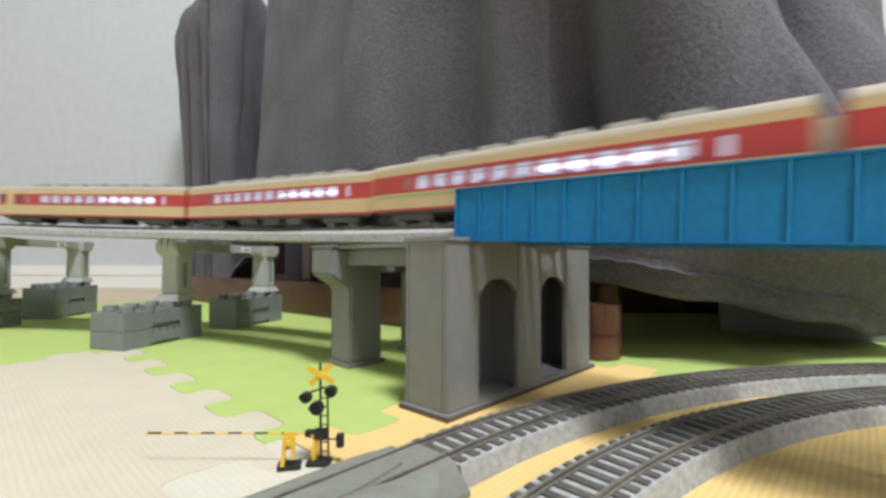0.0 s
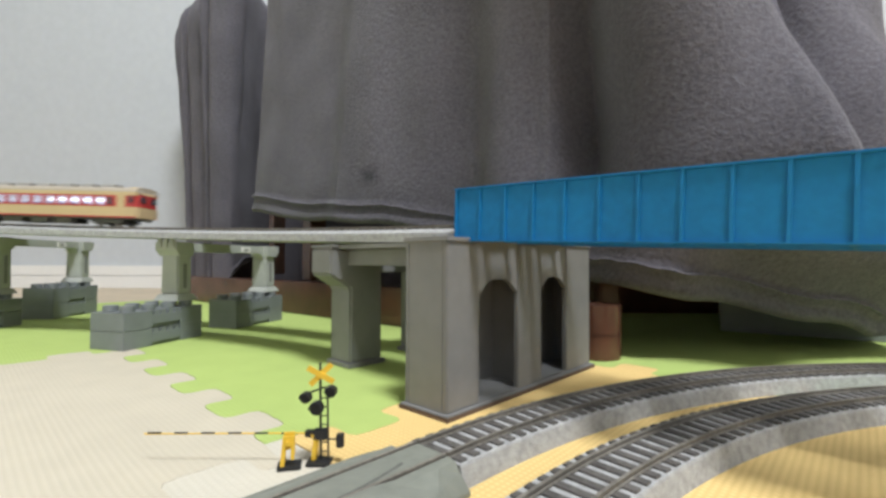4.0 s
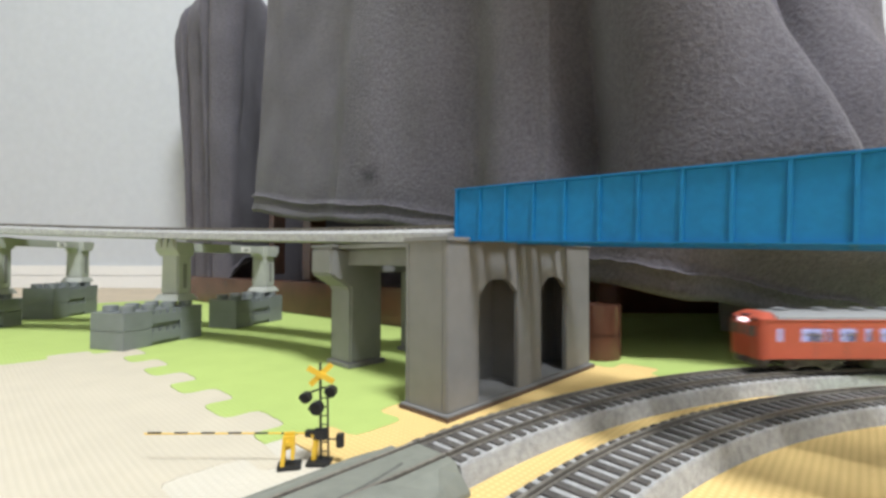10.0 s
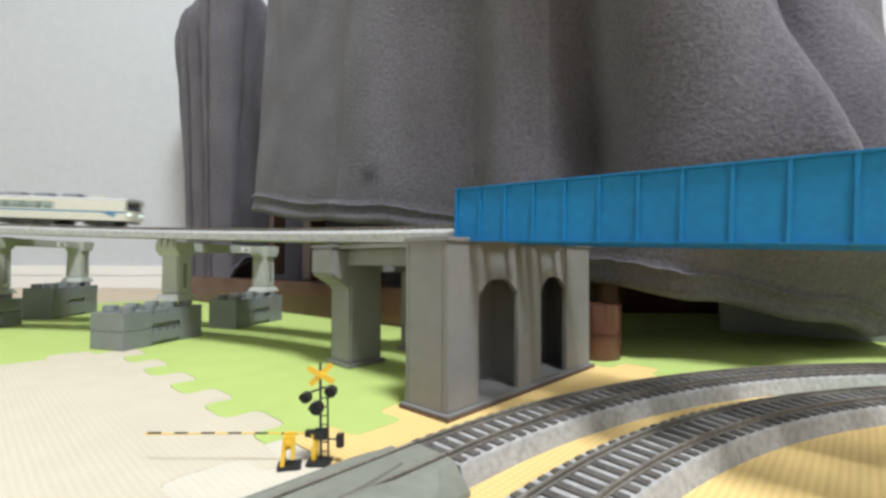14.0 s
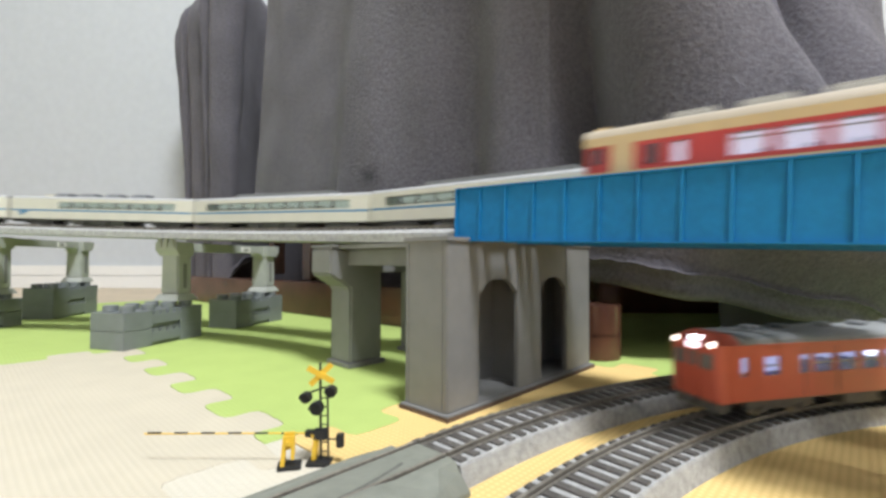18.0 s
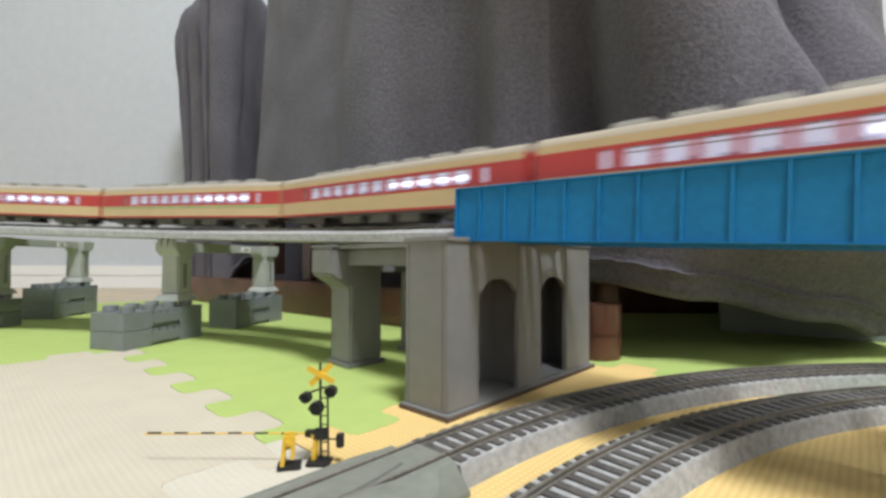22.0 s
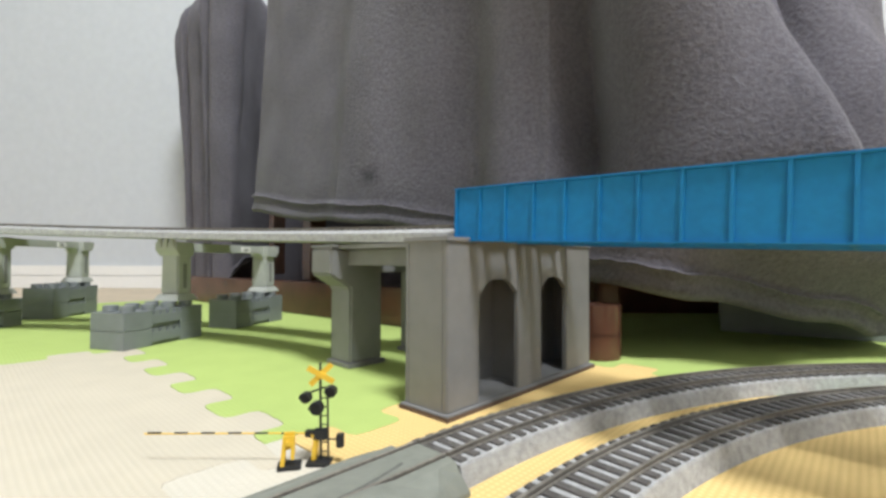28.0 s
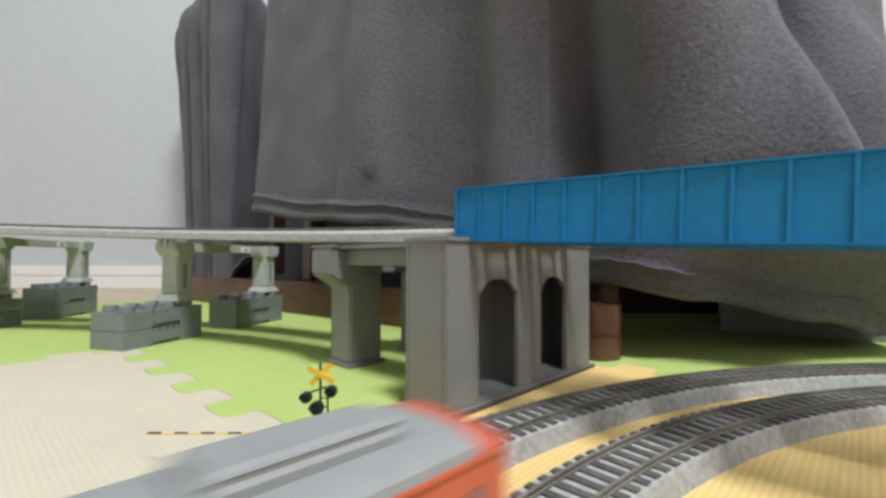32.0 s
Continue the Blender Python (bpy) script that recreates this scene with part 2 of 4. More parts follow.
class Solid:
    """Collects faces in millimetres."""

    def __init__(self):
        self.v, self.f = [], []

    def poly(self, pts):
        k = len(self.v)
        self.v += [tuple(p) for p in pts]
        self.f.append(tuple(range(k, k + len(pts))))
        return self

    def box(self, x0, x1, y0, y1, z0, z1):
        k = len(self.v)
        self.v += [(x, y, z) for z in (z0, z1) for y in (y0, y1) for x in (x0, x1)]
        for q in ((0, 2, 3, 1), (4, 5, 7, 6), (0, 1, 5, 4), (2, 6, 7, 3), (0, 4, 6, 2), (1, 3, 7, 5)):
            self.f.append(tuple(k + i for i in q))
        return self

    def prism(self, outline, d0, d1, axis="z", top=None):
        """Outline of 2D points extruded along an axis; top: another outline at d1."""
        n, k = len(outline), len(self.v)
        place = {"z": lambda a, b, d: (a, b, d), "x": lambda a, b, d: (d, a, b), "y": lambda a, b, d: (a, d, b)}[axis]
        for o, d in ((outline, d0), (top or outline, d1)):
            self.v += [place(a, b, d) for a, b in o]
        self.f.append(tuple(range(k + n - 1, k - 1, -1)))
        self.f.append(tuple(range(k + n, k + 2 * n)))
        for i in range(n):
            j = (i + 1) % n
            self.f.append((k + i, k + j, k + n + j, k + n + i))
        return self

    def tube(self, r, d0, d1, axis="z", at=(0, 0), n=12, r1=None):
        ring = lambda q: [(at[0] + q * math.cos(2 * math.pi * i / n), at[1] + q * math.sin(2 * math.pi * i / n)) for i in range(n)]
        return self.prism(ring(r), d0, d1, axis, ring(r1 if r1 is not None else r))

    def bar(self, p, q, r, n=6):
        """A round bar between two points."""
        p, q = Vector(p), Vector(q)
        m = (q - p).to_track_quat("Z", "Y").to_matrix()
        k = len(self.v)
        for e in (p, q):
            for i in range(n):
                a = 2 * math.pi * i / n
                self.v.append(tuple(e + m @ Vector((r * math.cos(a), r * math.sin(a), 0))))
        self.f.append(tuple(range(k + n - 1, k - 1, -1)))
        self.f.append(tuple(range(k + n, k + 2 * n)))
        for i in range(n):
            j = (i + 1) % n
            self.f.append((k + i, k + j, k + n + j, k + n + i))
        return self

    def sweep(self, profile, stations, closed=False):
        """Profile of (across, up) points carried along stations (origin, across, up)."""
        n, k = len(profile), len(self.v)
        for o, s, u in stations:
            self.v += [tuple(o[c] + a * s[c] + b * u[c] for c in range(3)) for a, b in profile]
        m = len(stations)
        for i in range(m if closed else m - 1):
            for j in range(n):
                a, b = k + i * n + j, k + i * n + (j + 1) % n
                c, d = k + ((i + 1) % m) * n + (j + 1) % n, k + ((i + 1) % m) * n + j
                self.f.append((a, b, c, d))
        if not closed:
            self.f.append(tuple(k + j for j in range(n - 1, -1, -1)))
            self.f.append(tuple(k + (m - 1) * n + j for j in range(n)))
        return self

    def loft(self, rings):
        """Rings of equally many points, joined one to the next and closed at both ends."""
        k, n = len(self.v), len(rings[0])
        for ring in rings:
            self.v += [tuple(p) for p in ring]
        for i in range(len(rings) - 1):
            for j in range(n):
                a, b = k + i * n + j, k + i * n + (j + 1) % n
                self.f.append((a, b, b + n, a + n))
        self.f.append(tuple(k + j for j in range(n - 1, -1, -1)))
        self.f.append(tuple(k + (len(rings) - 1) * n + j for j in range(n)))
        return self

    def mesh(self, name, mat, bevel=0.0, smooth=False):
        me = bpy.data.meshes.new(name)
        me.from_pydata([(x * MM, y * MM, z * MM) for x, y, z in self.v], [], self.f)
        bm = bmesh.new()
        bm.from_mesh(me)
        bmesh.ops.recalc_face_normals(bm, faces=bm.faces)
        if bevel:
            bmesh.ops.bevel(bm, geom=[e for e in bm.edges if e.is_manifold and e.calc_face_angle(0) > 0.5], offset=bevel * MM, segments=2, affect="EDGES")
        bm.to_mesh(me)
        bm.free()
        me.materials.append(mat)
        if smooth:
            for p in me.polygons:
                p.use_smooth = True
            me.set_sharp_from_angle(angle=radians(35))
        return me


def part(name, solid, mat, parent, label="", bevel=0.0, smooth=False, at=None):
    me = solid if isinstance(solid, bpy.types.Mesh) else solid.mesh(name, mat, bevel, smooth)
    ob = new(name, me)
    ob.parent = parent
    if at is not None:
        ob.matrix_basis = at
    return tagged(ob, label) if label else ob


def mm_pose(x, y, z, rz=0.0, rx=0.0, ry=0.0):
    return pose(x * MM, y * MM, z * MM, rx, ry, rz)


def thing(name, label, category, at=None, group="", kind=""):
    ob = new(name)
    ob.empty_display_size = 0.01
    if at is not None:
        ob.matrix_basis = at
    return tagged(ob, label, category, group, kind)


def single(name, solid, mat, label="", category="", at=None, group="", kind="", bevel=0.0, smooth=False):
    ob = new(name, solid.mesh(name, mat, bevel, smooth))
    if at is not None:
        ob.matrix_basis = at
    return tagged(ob, label, category, group, kind)


# ---- ways of the tracks ----
CX, CY = 199.6, -88.8            # centre of the lower curves
TURN = radians(136)              # where their curve meets the straight
STRAIGHT = 160.0
R_OUT, R_IN = 282.0, 249.0
AX, AY = -0.7293, 0.6842         # along the upper straight
NX, NY = 0.6842, 0.7293          # across it, away from the eye
PX, PY = 1.2, 142.4              # the near foot corner of the bridge pier
S_BEND, R_UP = 50.0, 415.0
STRAIGHT_UP = 260.4
N_NEAR, N_FAR = 27.0, 61.5


def loop(s, r, cx, cy, turn, straight, ways=1):
    """A point and heading on an oval: s = 0 where the curve begins; the curve turns clockwise (ways = 1) or not."""
    total = 2 * math.pi * r + 2 * straight
    s = s % total
    half = math.pi * r
    back = turn - math.pi * ways
    dx, dy = math.sin(back) * ways, -math.cos(back) * ways
    if s < half:
        a = turn - ways * s / r
        return cx + r * math.cos(a), cy + r * math.sin(a), math.sin(a) * ways, -math.cos(a) * ways
    s -= half
    if s < straight:
        return cx + r * math.cos(back) + dx * s, cy + r * math.sin(back) + dy * s, dx, dy
    s -= straight
    if s < half:
        a = back - ways * s / r
        return cx + dx * straight + r * math.cos(a), cy + dy * straight + r * math.sin(a), math.sin(a) * ways, -math.cos(a) * ways
    s -= half
    return cx + r * math.cos(turn) - dx * (s - straight), cy + r * math.sin(turn) - dy * (s - straight), -dx, -dy


def lower_way(r):
    total = 2 * math.pi * r + 2 * STRAIGHT

    def way(s):
        x, y, hx, hy = loop(s, r, CX, CY, TURN, STRAIGHT)
        return x, y, 7.0, hx, hy
    return way, total


def rise(s, total):
    """Height of the upper rails: a steady climb over the seen stretch, falling back on the rest."""
    s = (s + 250.0) % total
    up = 900.0
    if s < up:
        return 63.8 + 0.032 * (s - 250.0)
    return 63.8 + 0.032 * (up - 250.0) - 0.032 * up * (s - up) / (total - up)


def upper_way(n):
    r = R_UP + n
    total = 2 * math.pi * r + 2 * STRAIGHT_UP
    cx, cy = PX + AX * S_BEND - NX * R_UP, PY + AY * S_BEND - NY * R_UP
    turn = math.atan2(NY, NX)

    def way(s):
        x, y, hx, hy = loop(s - S_BEND, r, cx, cy, turn, STRAIGHT_UP, -1)
        return x, y, rise(s, total), hx, hy
    return way, total


def upper_point(s, n):
    x, y, z, hx, hy = upper_way(n)[0](s)
    return x, y, z, hx, hy

# ---- the room ----
FLOOR_Z = -12.0
WALL_Y = 1010.0
X0, X1, Y0, Z1 = -1900.0, 2300.0, -2300.0, 2400.0
single("floor", Solid().box(X0, X1, Y0, WALL_Y, FLOOR_Z - 60, FLOOR_Z), M_WOOD_FLOOR, "pale wooden flooring of the room", "floor", kind="structure")
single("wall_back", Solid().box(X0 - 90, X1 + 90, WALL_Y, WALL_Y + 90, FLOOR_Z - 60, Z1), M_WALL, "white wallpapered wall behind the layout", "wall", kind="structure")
# out-of-view walls, paler than the back wall so they fill the shadows
single("wall_side_west", Solid().box(X0 - 90, X0, Y0, WALL_Y, FLOOR_Z - 60, Z1), M_WALL_UNSEEN, "unseen side wall, paler to bounce more light", "wall", kind="structure")
single("wall_side_east", Solid().box(X1, X1 + 90, Y0, WALL_Y, FLOOR_Z - 60, Z1), M_WALL_UNSEEN, "unseen side wall, paler to bounce more light", "wall", kind="structure")
single("wall_front", Solid().box(X0 - 90, X1 + 90, Y0 - 90, Y0, FLOOR_Z - 60, Z1), M_WALL_UNSEEN, "unseen wall behind the camera, paler to bounce more light", "wall", kind="structure")
single("ceiling", Solid().box(X0 - 90, X1 + 90, Y0 - 90, WALL_Y + 90, Z1, Z1 + 80), M_CEIL, "white papered ceiling", "ceiling", kind="structure")
bb = single("baseboard", Solid().box(X0, X1, WALL_Y - 9, WALL_Y - 0.5, FLOOR_Z, FLOOR_Z + 27).box(X0, X1, WALL_Y - 7, WALL_Y - 0.5, FLOOR_Z + 28, FLOOR_Z + 50), M_TRIM, "white two-step baseboard along the wall", "baseboard", kind="structure", bevel=0.8)
lamp = thing("ceiling_lamp", "round white ceiling lamp, switched on", "lamp", mm_pose(450, -700, Z1))
part("housing", Solid().tube(330, -40, -1, n=40), M_TRIM, lamp)
part("diffuser", Solid().tube(300, -92, -41, n=40, r1=325), M_LAMP, lamp, "glowing white diffuser")


# ---- play mats ----
def an(a, n):
    """Plan point from distances along and across the upper straight."""
    return PX + AX * a + NX * n, PY + AY * a + NY * n


def jigsaw(p, q, pitch=36.0, depth=7.0):
    """Points from p to q (a, n) with dovetailed tabs to both sides."""
    d = math.dist(p, q)
    count = max(1, round(d / pitch))
    ux, uy = (q[0] - p[0]) / d, (q[1] - p[1]) / d
    out = [p]
    step = d / count
    for i in range(count):
        for f, w in ((0.02, -0.97), (0.10, -1), (0.21, -0.9), (0.245, -0.55), (0.235, 0.5), (0.26, 0.85), (0.36, 1), (0.62, 1), (0.72, 0.85), (0.745, 0.5), (0.735, -0.55), (0.77, -0.9), (0.88, -1)):
            s = (i + f) * step
            out.append((p[0] + ux * s - uy * w * depth, p[1] + uy * s + ux * w * depth))
    return out + [q]


def play_mat(outline, mat, colour):
    pts = [an(a, n) for a, n in outline]
    return single("play_mat", Solid().prism(pts, FLOOR_Z + 0.2, 0.0), mat, colour + " foam play mat tile with jigsaw edges, on the floor", "play mat", group="play mats", kind="")


SEAM = 0.12
edge_cg = [(214, -46.2)] + [q for q in jigsaw((236, -40.3), (6.2, -40.3), 38.3, 5.9) if 27 < q[0] < 214] + [(25.4, -46.2)]   # cream and green
edge_gy = [(25.4, -40)] + [q for q in jigsaw((18.7, -54.1), (18.7, 97.9), 38, -6.7) if q[1] > -39] + [(18.7, 115)]           # green and yellow
edge_yg = jigsaw((18.7, 115), (-260, 115), 36, 7)    # yellow and far green
edge_c2 = jigsaw((214, -46.2), (214, -300), 36, 6)   # cream and side green
edge_cc = [(25.4, -46.2)] + [q for q in jigsaw((15.5, -44.9), (15.5, -310.9), 38, 6) if q[1] < -48] + [(15.5, -520)]         # the two cream tiles


def shift(pts, da, dn):
    return [(a + da, n + dn) for a, n in pts]


play_mat([(214, 420)] + shift(edge_cg, 0, SEAM) + shift(edge_gy, SEAM, 0) + [(18.7 + SEAM, 420)], M_GREEN_MAT, "grass-green")
play_mat(shift(edge_cg, 0, -SEAM)[::-1] + shift(edge_c2, -SEAM, 0)[1:] + [(214, -520)] + shift(edge_cc, SEAM, 0)[::-1], M_CREAM_MAT, "cream")
play_mat(shift(edge_cc, -SEAM, 0) + [(-12.2, -520), (-12.2, -40.5), (25.4 - SEAM, -40.5)], M_PALE_MAT, "pale cream")
play_mat(shift(edge_gy, -SEAM, 0) + shift(edge_yg, 0, -SEAM)[1:] + [(-260, -520), (-12.7, -520), (-12.7, -40)], M_YELLOW_MAT, "straw-yellow")
play_mat([(18.7 - SEAM, 420)] + shift(edge_yg, 0, SEAM)[:] + [(-260, 420)], M_GREEN_MAT, "grass-green")
play_mat(shift(edge_c2, SEAM, 0) + [(215, -520), (560, -520), (560, 180), (215, 180)], M_GREEN_MAT, "grass-green")
play_mat([(-261, 420), (-261, -520), (-640, -520), (-640, 420)], M_YELLOW_MAT, "straw-yellow")
play_mat([(560, -521), (-640, -521), (-640, -1250), (560, -1250)], M_GREEN_MAT, "grass-green")


# ---- tracks ----
BED = [(-10.2, -7.0), (-9.1, -2.3), (-8.8, -1.75), (8.8, -1.75), (9.1, -2.3), (10.2, -7.0)]
RAIL = [(-0.6, -1.35), (-0.6, -1.15), (-0.2, -1.05), (-0.2, -0.45), (-0.38, -0.4), (-0.38, 0.0), (0.38, 0.0), (0.38, -0.4), (0.2, -0.45), (0.2, -1.05), (0.6, -1.15), (0.6, -1.35)]
TIE = Solid().box(-1.1, 1.1, -8.3, 8.3, -2.0, -1.25).mesh("sleeper", M_SLEEPER)


def stations(way, s0, s1, step):
    count = max(2, int(abs(s1 - s0) / step) + 1)
    out = []
    for i in range(count):
        x, y, z, hx, hy = way(s0 + (s1 - s0) * i / (count - 1))
        out.append(((x, y, z), (hy, -hx, 0), (0, 0, 1)))
    return out


def spot(way, s):
    """Matrix of a small thing that lies on the way, x along it."""
    x, y, z, hx, hy = way(s)
    return mm_pose(x, y, z, math.degrees(math.atan2(hy, hx)))


def lay_track(name, way, pieces, near, pitch, label, bed=BED):
    """Pieces: stretches of way; near: the stretch whose sleepers are parts."""
    for s0, s1 in pieces:
        tr = thing(name, label, "railway track", group=name + " pieces")
        st = stations(way, s0 + 0.15, s1 - 0.15, 6.0)
        part("roadbed", Solid().sweep(bed, st), M_BALLAST, tr)
        for side in (-4.9, 4.9):
            part("rail", Solid().sweep([(a + side, b) for a, b in RAIL], st), M_RAIL, tr, smooth=False)
        far = Solid()
        count = int((s1 - s0) / pitch)
        for i in range(count):
            s = s0 + (i + 0.5) * (s1 - s0) / count
            if near and near[0] <= s <= near[1]:
                part("sleeper", TIE, M_SLEEPER, tr, at=spot(way, s))
            else:
                x, y, z, hx, hy = way(s)
                k = len(far.v)
                far.box(-1.1, 1.1, -8.3, 8.3, -2.0, -1.25)
                far.v[k:] = [(x + px * hx - py * hy, y + px * hy + py * hx, z + pz) for px, py, pz in far.v[k:]]
        if far.v:
            tagged(part("sleepers", far, M_SLEEPER, tr), kind="stuff")


def stretch(s0, s1, step):
    n = max(1, round((s1 - s0) / step))
    return [(s0 + (s1 - s0) * i / n, s0 + (s1 - s0) * (i + 1) / n) for i in range(n)]


OUT_WAY, OUT_LEN = lower_way(R_OUT)
IN_WAY, IN_LEN = lower_way(R_IN)
NEAR_WAY, NEAR_LEN = upper_way(N_NEAR)
FAR_WAY, FAR_LEN = upper_way(N_FAR)
lay_track("curved_track", OUT_WAY, stretch(1, OUT_LEN - 64, 222), (1, 245), 4.55, "ground-level track with grey ballast bed and brown sleepers")
lay_track("curved_track", IN_WAY, stretch(-22, IN_LEN - 64, 196), (-22, 215), 4.55, "ground-level track with grey ballast bed and brown sleepers")
UP_BED = [(-12.5, -7.0), (-12.3, -3.4), (-9.2, -1.75), (9.2, -1.75), (12.3, -3.4), (12.5, -7.0)]
SPAN = 186.0
lay_track("viaduct_track", NEAR_WAY, stretch(8, NEAR_LEN - SPAN + 6, 248), None, 4.55, "raised track with grey ballast bed, carried on piers", UP_BED)
lay_track("viaduct_track", FAR_WAY, stretch(8, FAR_LEN - SPAN + 6, 248), None, 4.55, "raised track with grey ballast bed, carried on piers", UP_BED)


# ---- road crossing ----
def crossing(way, s0, s1, name_label, near, far, slope, lift=0.0):
    """near, far: half widths on the two sides; slope: length over which the near plate runs down to the ballast."""
    ob = thing("road_crossing", name_label, "level crossing")
    g, h = 4.25, 5.55   # grooves beside the rails
    count = 12

    def ring(s, profile):
        x, y, z, hx, hy = way(s)
        return [(x + a * hy, y - a * hx, z + b) for a, b in profile]
    rings = []
    for i in range(count + 1):
        s = s0 + (s1 - s0) * i / count
        k = smooth(s1 - slope, s1, s)
        rings.append(ring(s, [(h, -3.5), (h, -0.45 + lift * (1 - smooth(-22, -15, s))), (h + 3.0 - 0.5 * k, -0.5 - 0.3 * k + 0.7 * lift * (1 - smooth(-22, -15, s))), (near - 1.0 - (near - 10.6) * k, -1.5 - 1.6 * k), (near - (near - 12.5) * k, -2.4 - 3.6 * k), (near - (near - 12.6) * k, -6.95)]))
    part("ramp", Solid().loft(rings), M_ROAD, ob, bevel=0.15)
    rings = []
    for i in range(count + 1):
        s = s0 + (s1 - 5.0 - s0) * i / count
        k = smooth(s1 - 13, s1 - 5, s)
        rings.append(ring(s, [(-h, -3.5), (-h, -0.45), (-h - 2.5, -0.5), (-far + 2.0 + 1.5 * k, -1.1 - 0.3 * k), (-far + 3.0 * k, -3.0), (-far - 0.6 + 2.4 * k, -6.95)]))
    part("ramp", Solid().loft(rings), M_ROAD, ob, bevel=0.15)
    st = stations(way, s0, s1, 6)
    part("centre_plate", Solid().sweep([(-g, -3.5), (-g, -0.45), (g, -0.45), (g, -3.5)], st), M_ROAD, ob)
    if lift:
        flare = []
        for i in range(13):
            x, y, z, hx, hy = way(-33 + 2 * i)
            off = 4.1 - 3.0 * (i / 12) ** 2
            flare.append(((x + off * hy, y - off * hx, z), (hy, -hx, 0), (0, 0, 1)))
        part("flangeway", Solid().sweep([(-0.5, -0.5), (-0.4, -0.40), (0.4, -0.40), (0.5, -0.5)], flare), M_GROOVE, ob, "dark flared flangeway groove")
    part("roadbed", Solid().sweep([(-8, -6.95), (-8, -2.0), (8, -2.0), (8, -6.95)], st), M_GROOVE, ob)
    for side in (-4.9, 4.9):
        part("rail", Solid().sweep([(a + side, b) for a, b in RAIL], st), M_RAIL, ob)
    return ob


def smooth(a, b, t):
    t = min(1.0, max(0.0, (t - a) / (b - a)))
    return t * t * (3 - 2 * t)


crossing(OUT_WAY, -63.5, 0.6, "grey plastic level crossing plates over the outer track", 16.3, 12.6, 17.0, 0.8)
crossing(IN_WAY, -63.5, -22, "grey plastic level crossing plates over the inner track", 22.0, 16.4, 8.0)


# ---- bridge pier with two arched recesses ----
def frame_pose(a, n, z=0.0, turn=0.0):
    """Local x along the upper straight, y across it."""
    x, y = an(a, n)
    return mm_pose(x, y, z, math.degrees(math.atan2(AY, AX)) + turn)


def arch_pier():
    """Local x runs back along the track, y from the near end to the far end (negated)."""
    ob = thing("arch_pier", "grey plastic bridge pier with two tall arched recesses", "bridge pier", frame_pose(0, 0))
    top, depth, wide = 57.0, 21.0, 104.0
    part("back_wall", Solid().box(depth - 2, depth, -wide + 1.5, -1.5, 1.8, top), M_PIER, ob, bevel=0.3)
    for y in (-3.5, -wide + 1.5):
        part("end_wall", Solid().box(3.4, depth - 2.02, y, y + 2, 1.8, top), M_PIER, ob)
    for y0, y1 in ((1.5, 18.0), (41.5, 58.5), (79.5, wide - 1.5)):
        part("pilaster", Solid().box(1.2, 3.4, -y1, -y0, 1.8, top), M_PIER, ob, bevel=0.35)
    part("inner_wall", Solid().box(3.45, depth - 2.02, -51, -49, 1.9, top - 0.1), M_PIER, ob)
    for y0, y1 in ((18.0, 41.5), (58.5, 79.5)):
        h = 44.0
        lo, hi = -y1, -y0
        w = hi - lo
        part("arch_head", Solid().prism([(lo, h - 5), (lo + w * 0.2, h - 1.2), (lo + w * 0.34, h), (hi - w * 0.34, h), (hi - w * 0.2, h - 1.2), (hi, h - 5), (hi, top), (lo, top)], 1.5, 3.3, "x"), M_PIER, ob)
        part("sill", Solid().box(1.4, depth - 2.1, lo, hi, 1.8, 2.6), M_PIER, ob, bevel=0.2)
    part("capstone", Solid().box(0.6, depth + 0.4, -wide + 0.8, -0.8, top, top + 1.6), M_PIER, ob, bevel=0.3)
    part("foot", Solid().box(-0.3, depth + 1, -wide, 0, 1.3, 1.9), M_PIER, ob, bevel=0.25)
    part("foot_pad", Solid().box(-0.5, depth + 1.2, -wide - 0.2, 0.2, 0.0, 1.3), M_PIER_BASE, ob, "brown foot pad")
    return ob


arch_pier()


def portal_pier(at, height, cols, mat, label, foot=True, reach=11.0):
    """Two columns with flared heads and a cross beam; local y runs towards the eye, x along the track."""
    ob = thing("portal_pier", label, "bridge pier", at, group="viaduct piers")
    c0, c1 = cols
    w = 9.0
    for c in cols:
        out = 1 if c == max(cols) else -1
        body = [(c - 9.5, 2.0), (c + 9.5, 2.0), (c + 9.5, height - 19), (c + (9.5 + (reach if out > 0 else 0)), height - 12.5), (c + (9.5 + (reach if out > 0 else 0)), height), (c - (9.5 + (reach if out < 0 else 0)), height), (c - (9.5 + (reach if out < 0 else 0)), height - 12.5), (c - 9.5, height - 19)]
        part("column", Solid().prism(body, -8.4, 8.4, "x"), mat, ob, bevel=0.9)
        part("column_foot", Solid().box(-9.6, 9.6, c - 10.8, c + 10.8, 0, 2.2), M_PIER_BASE if foot else mat, ob, bevel=0.3)
    lo, hi = min(cols), max(cols)
    part("cross_beam", Solid().prism([(lo + 9, height - 12), (hi - 9, height - 12), (hi - 9, height - 1), (lo + 9, height - 1)], -6.5, 6.5, "x"), mat, ob, bevel=0.5)
    part("cap", Solid().box(-9.2, 9.2, lo - 9.5 - reach, hi + 9.5 + reach, height, height + 1.4), mat, ob, bevel=0.3)
    return ob


portal_pier(frame_pose(90, 0), 56.6, (-31, -77), M_PIER, "grey plastic portal pier with flared column heads", False)


single("deck_beam", Solid().box(-30, 30, -40, -20, -1.5, 5.8).box(-30, 30, -41, -14.6, 5.9, 8.0), M_PIER, "pale grey plastic deck beam between the two near piers", "bridge beam", frame_pose(52, 0, 50.0), bevel=0.3)


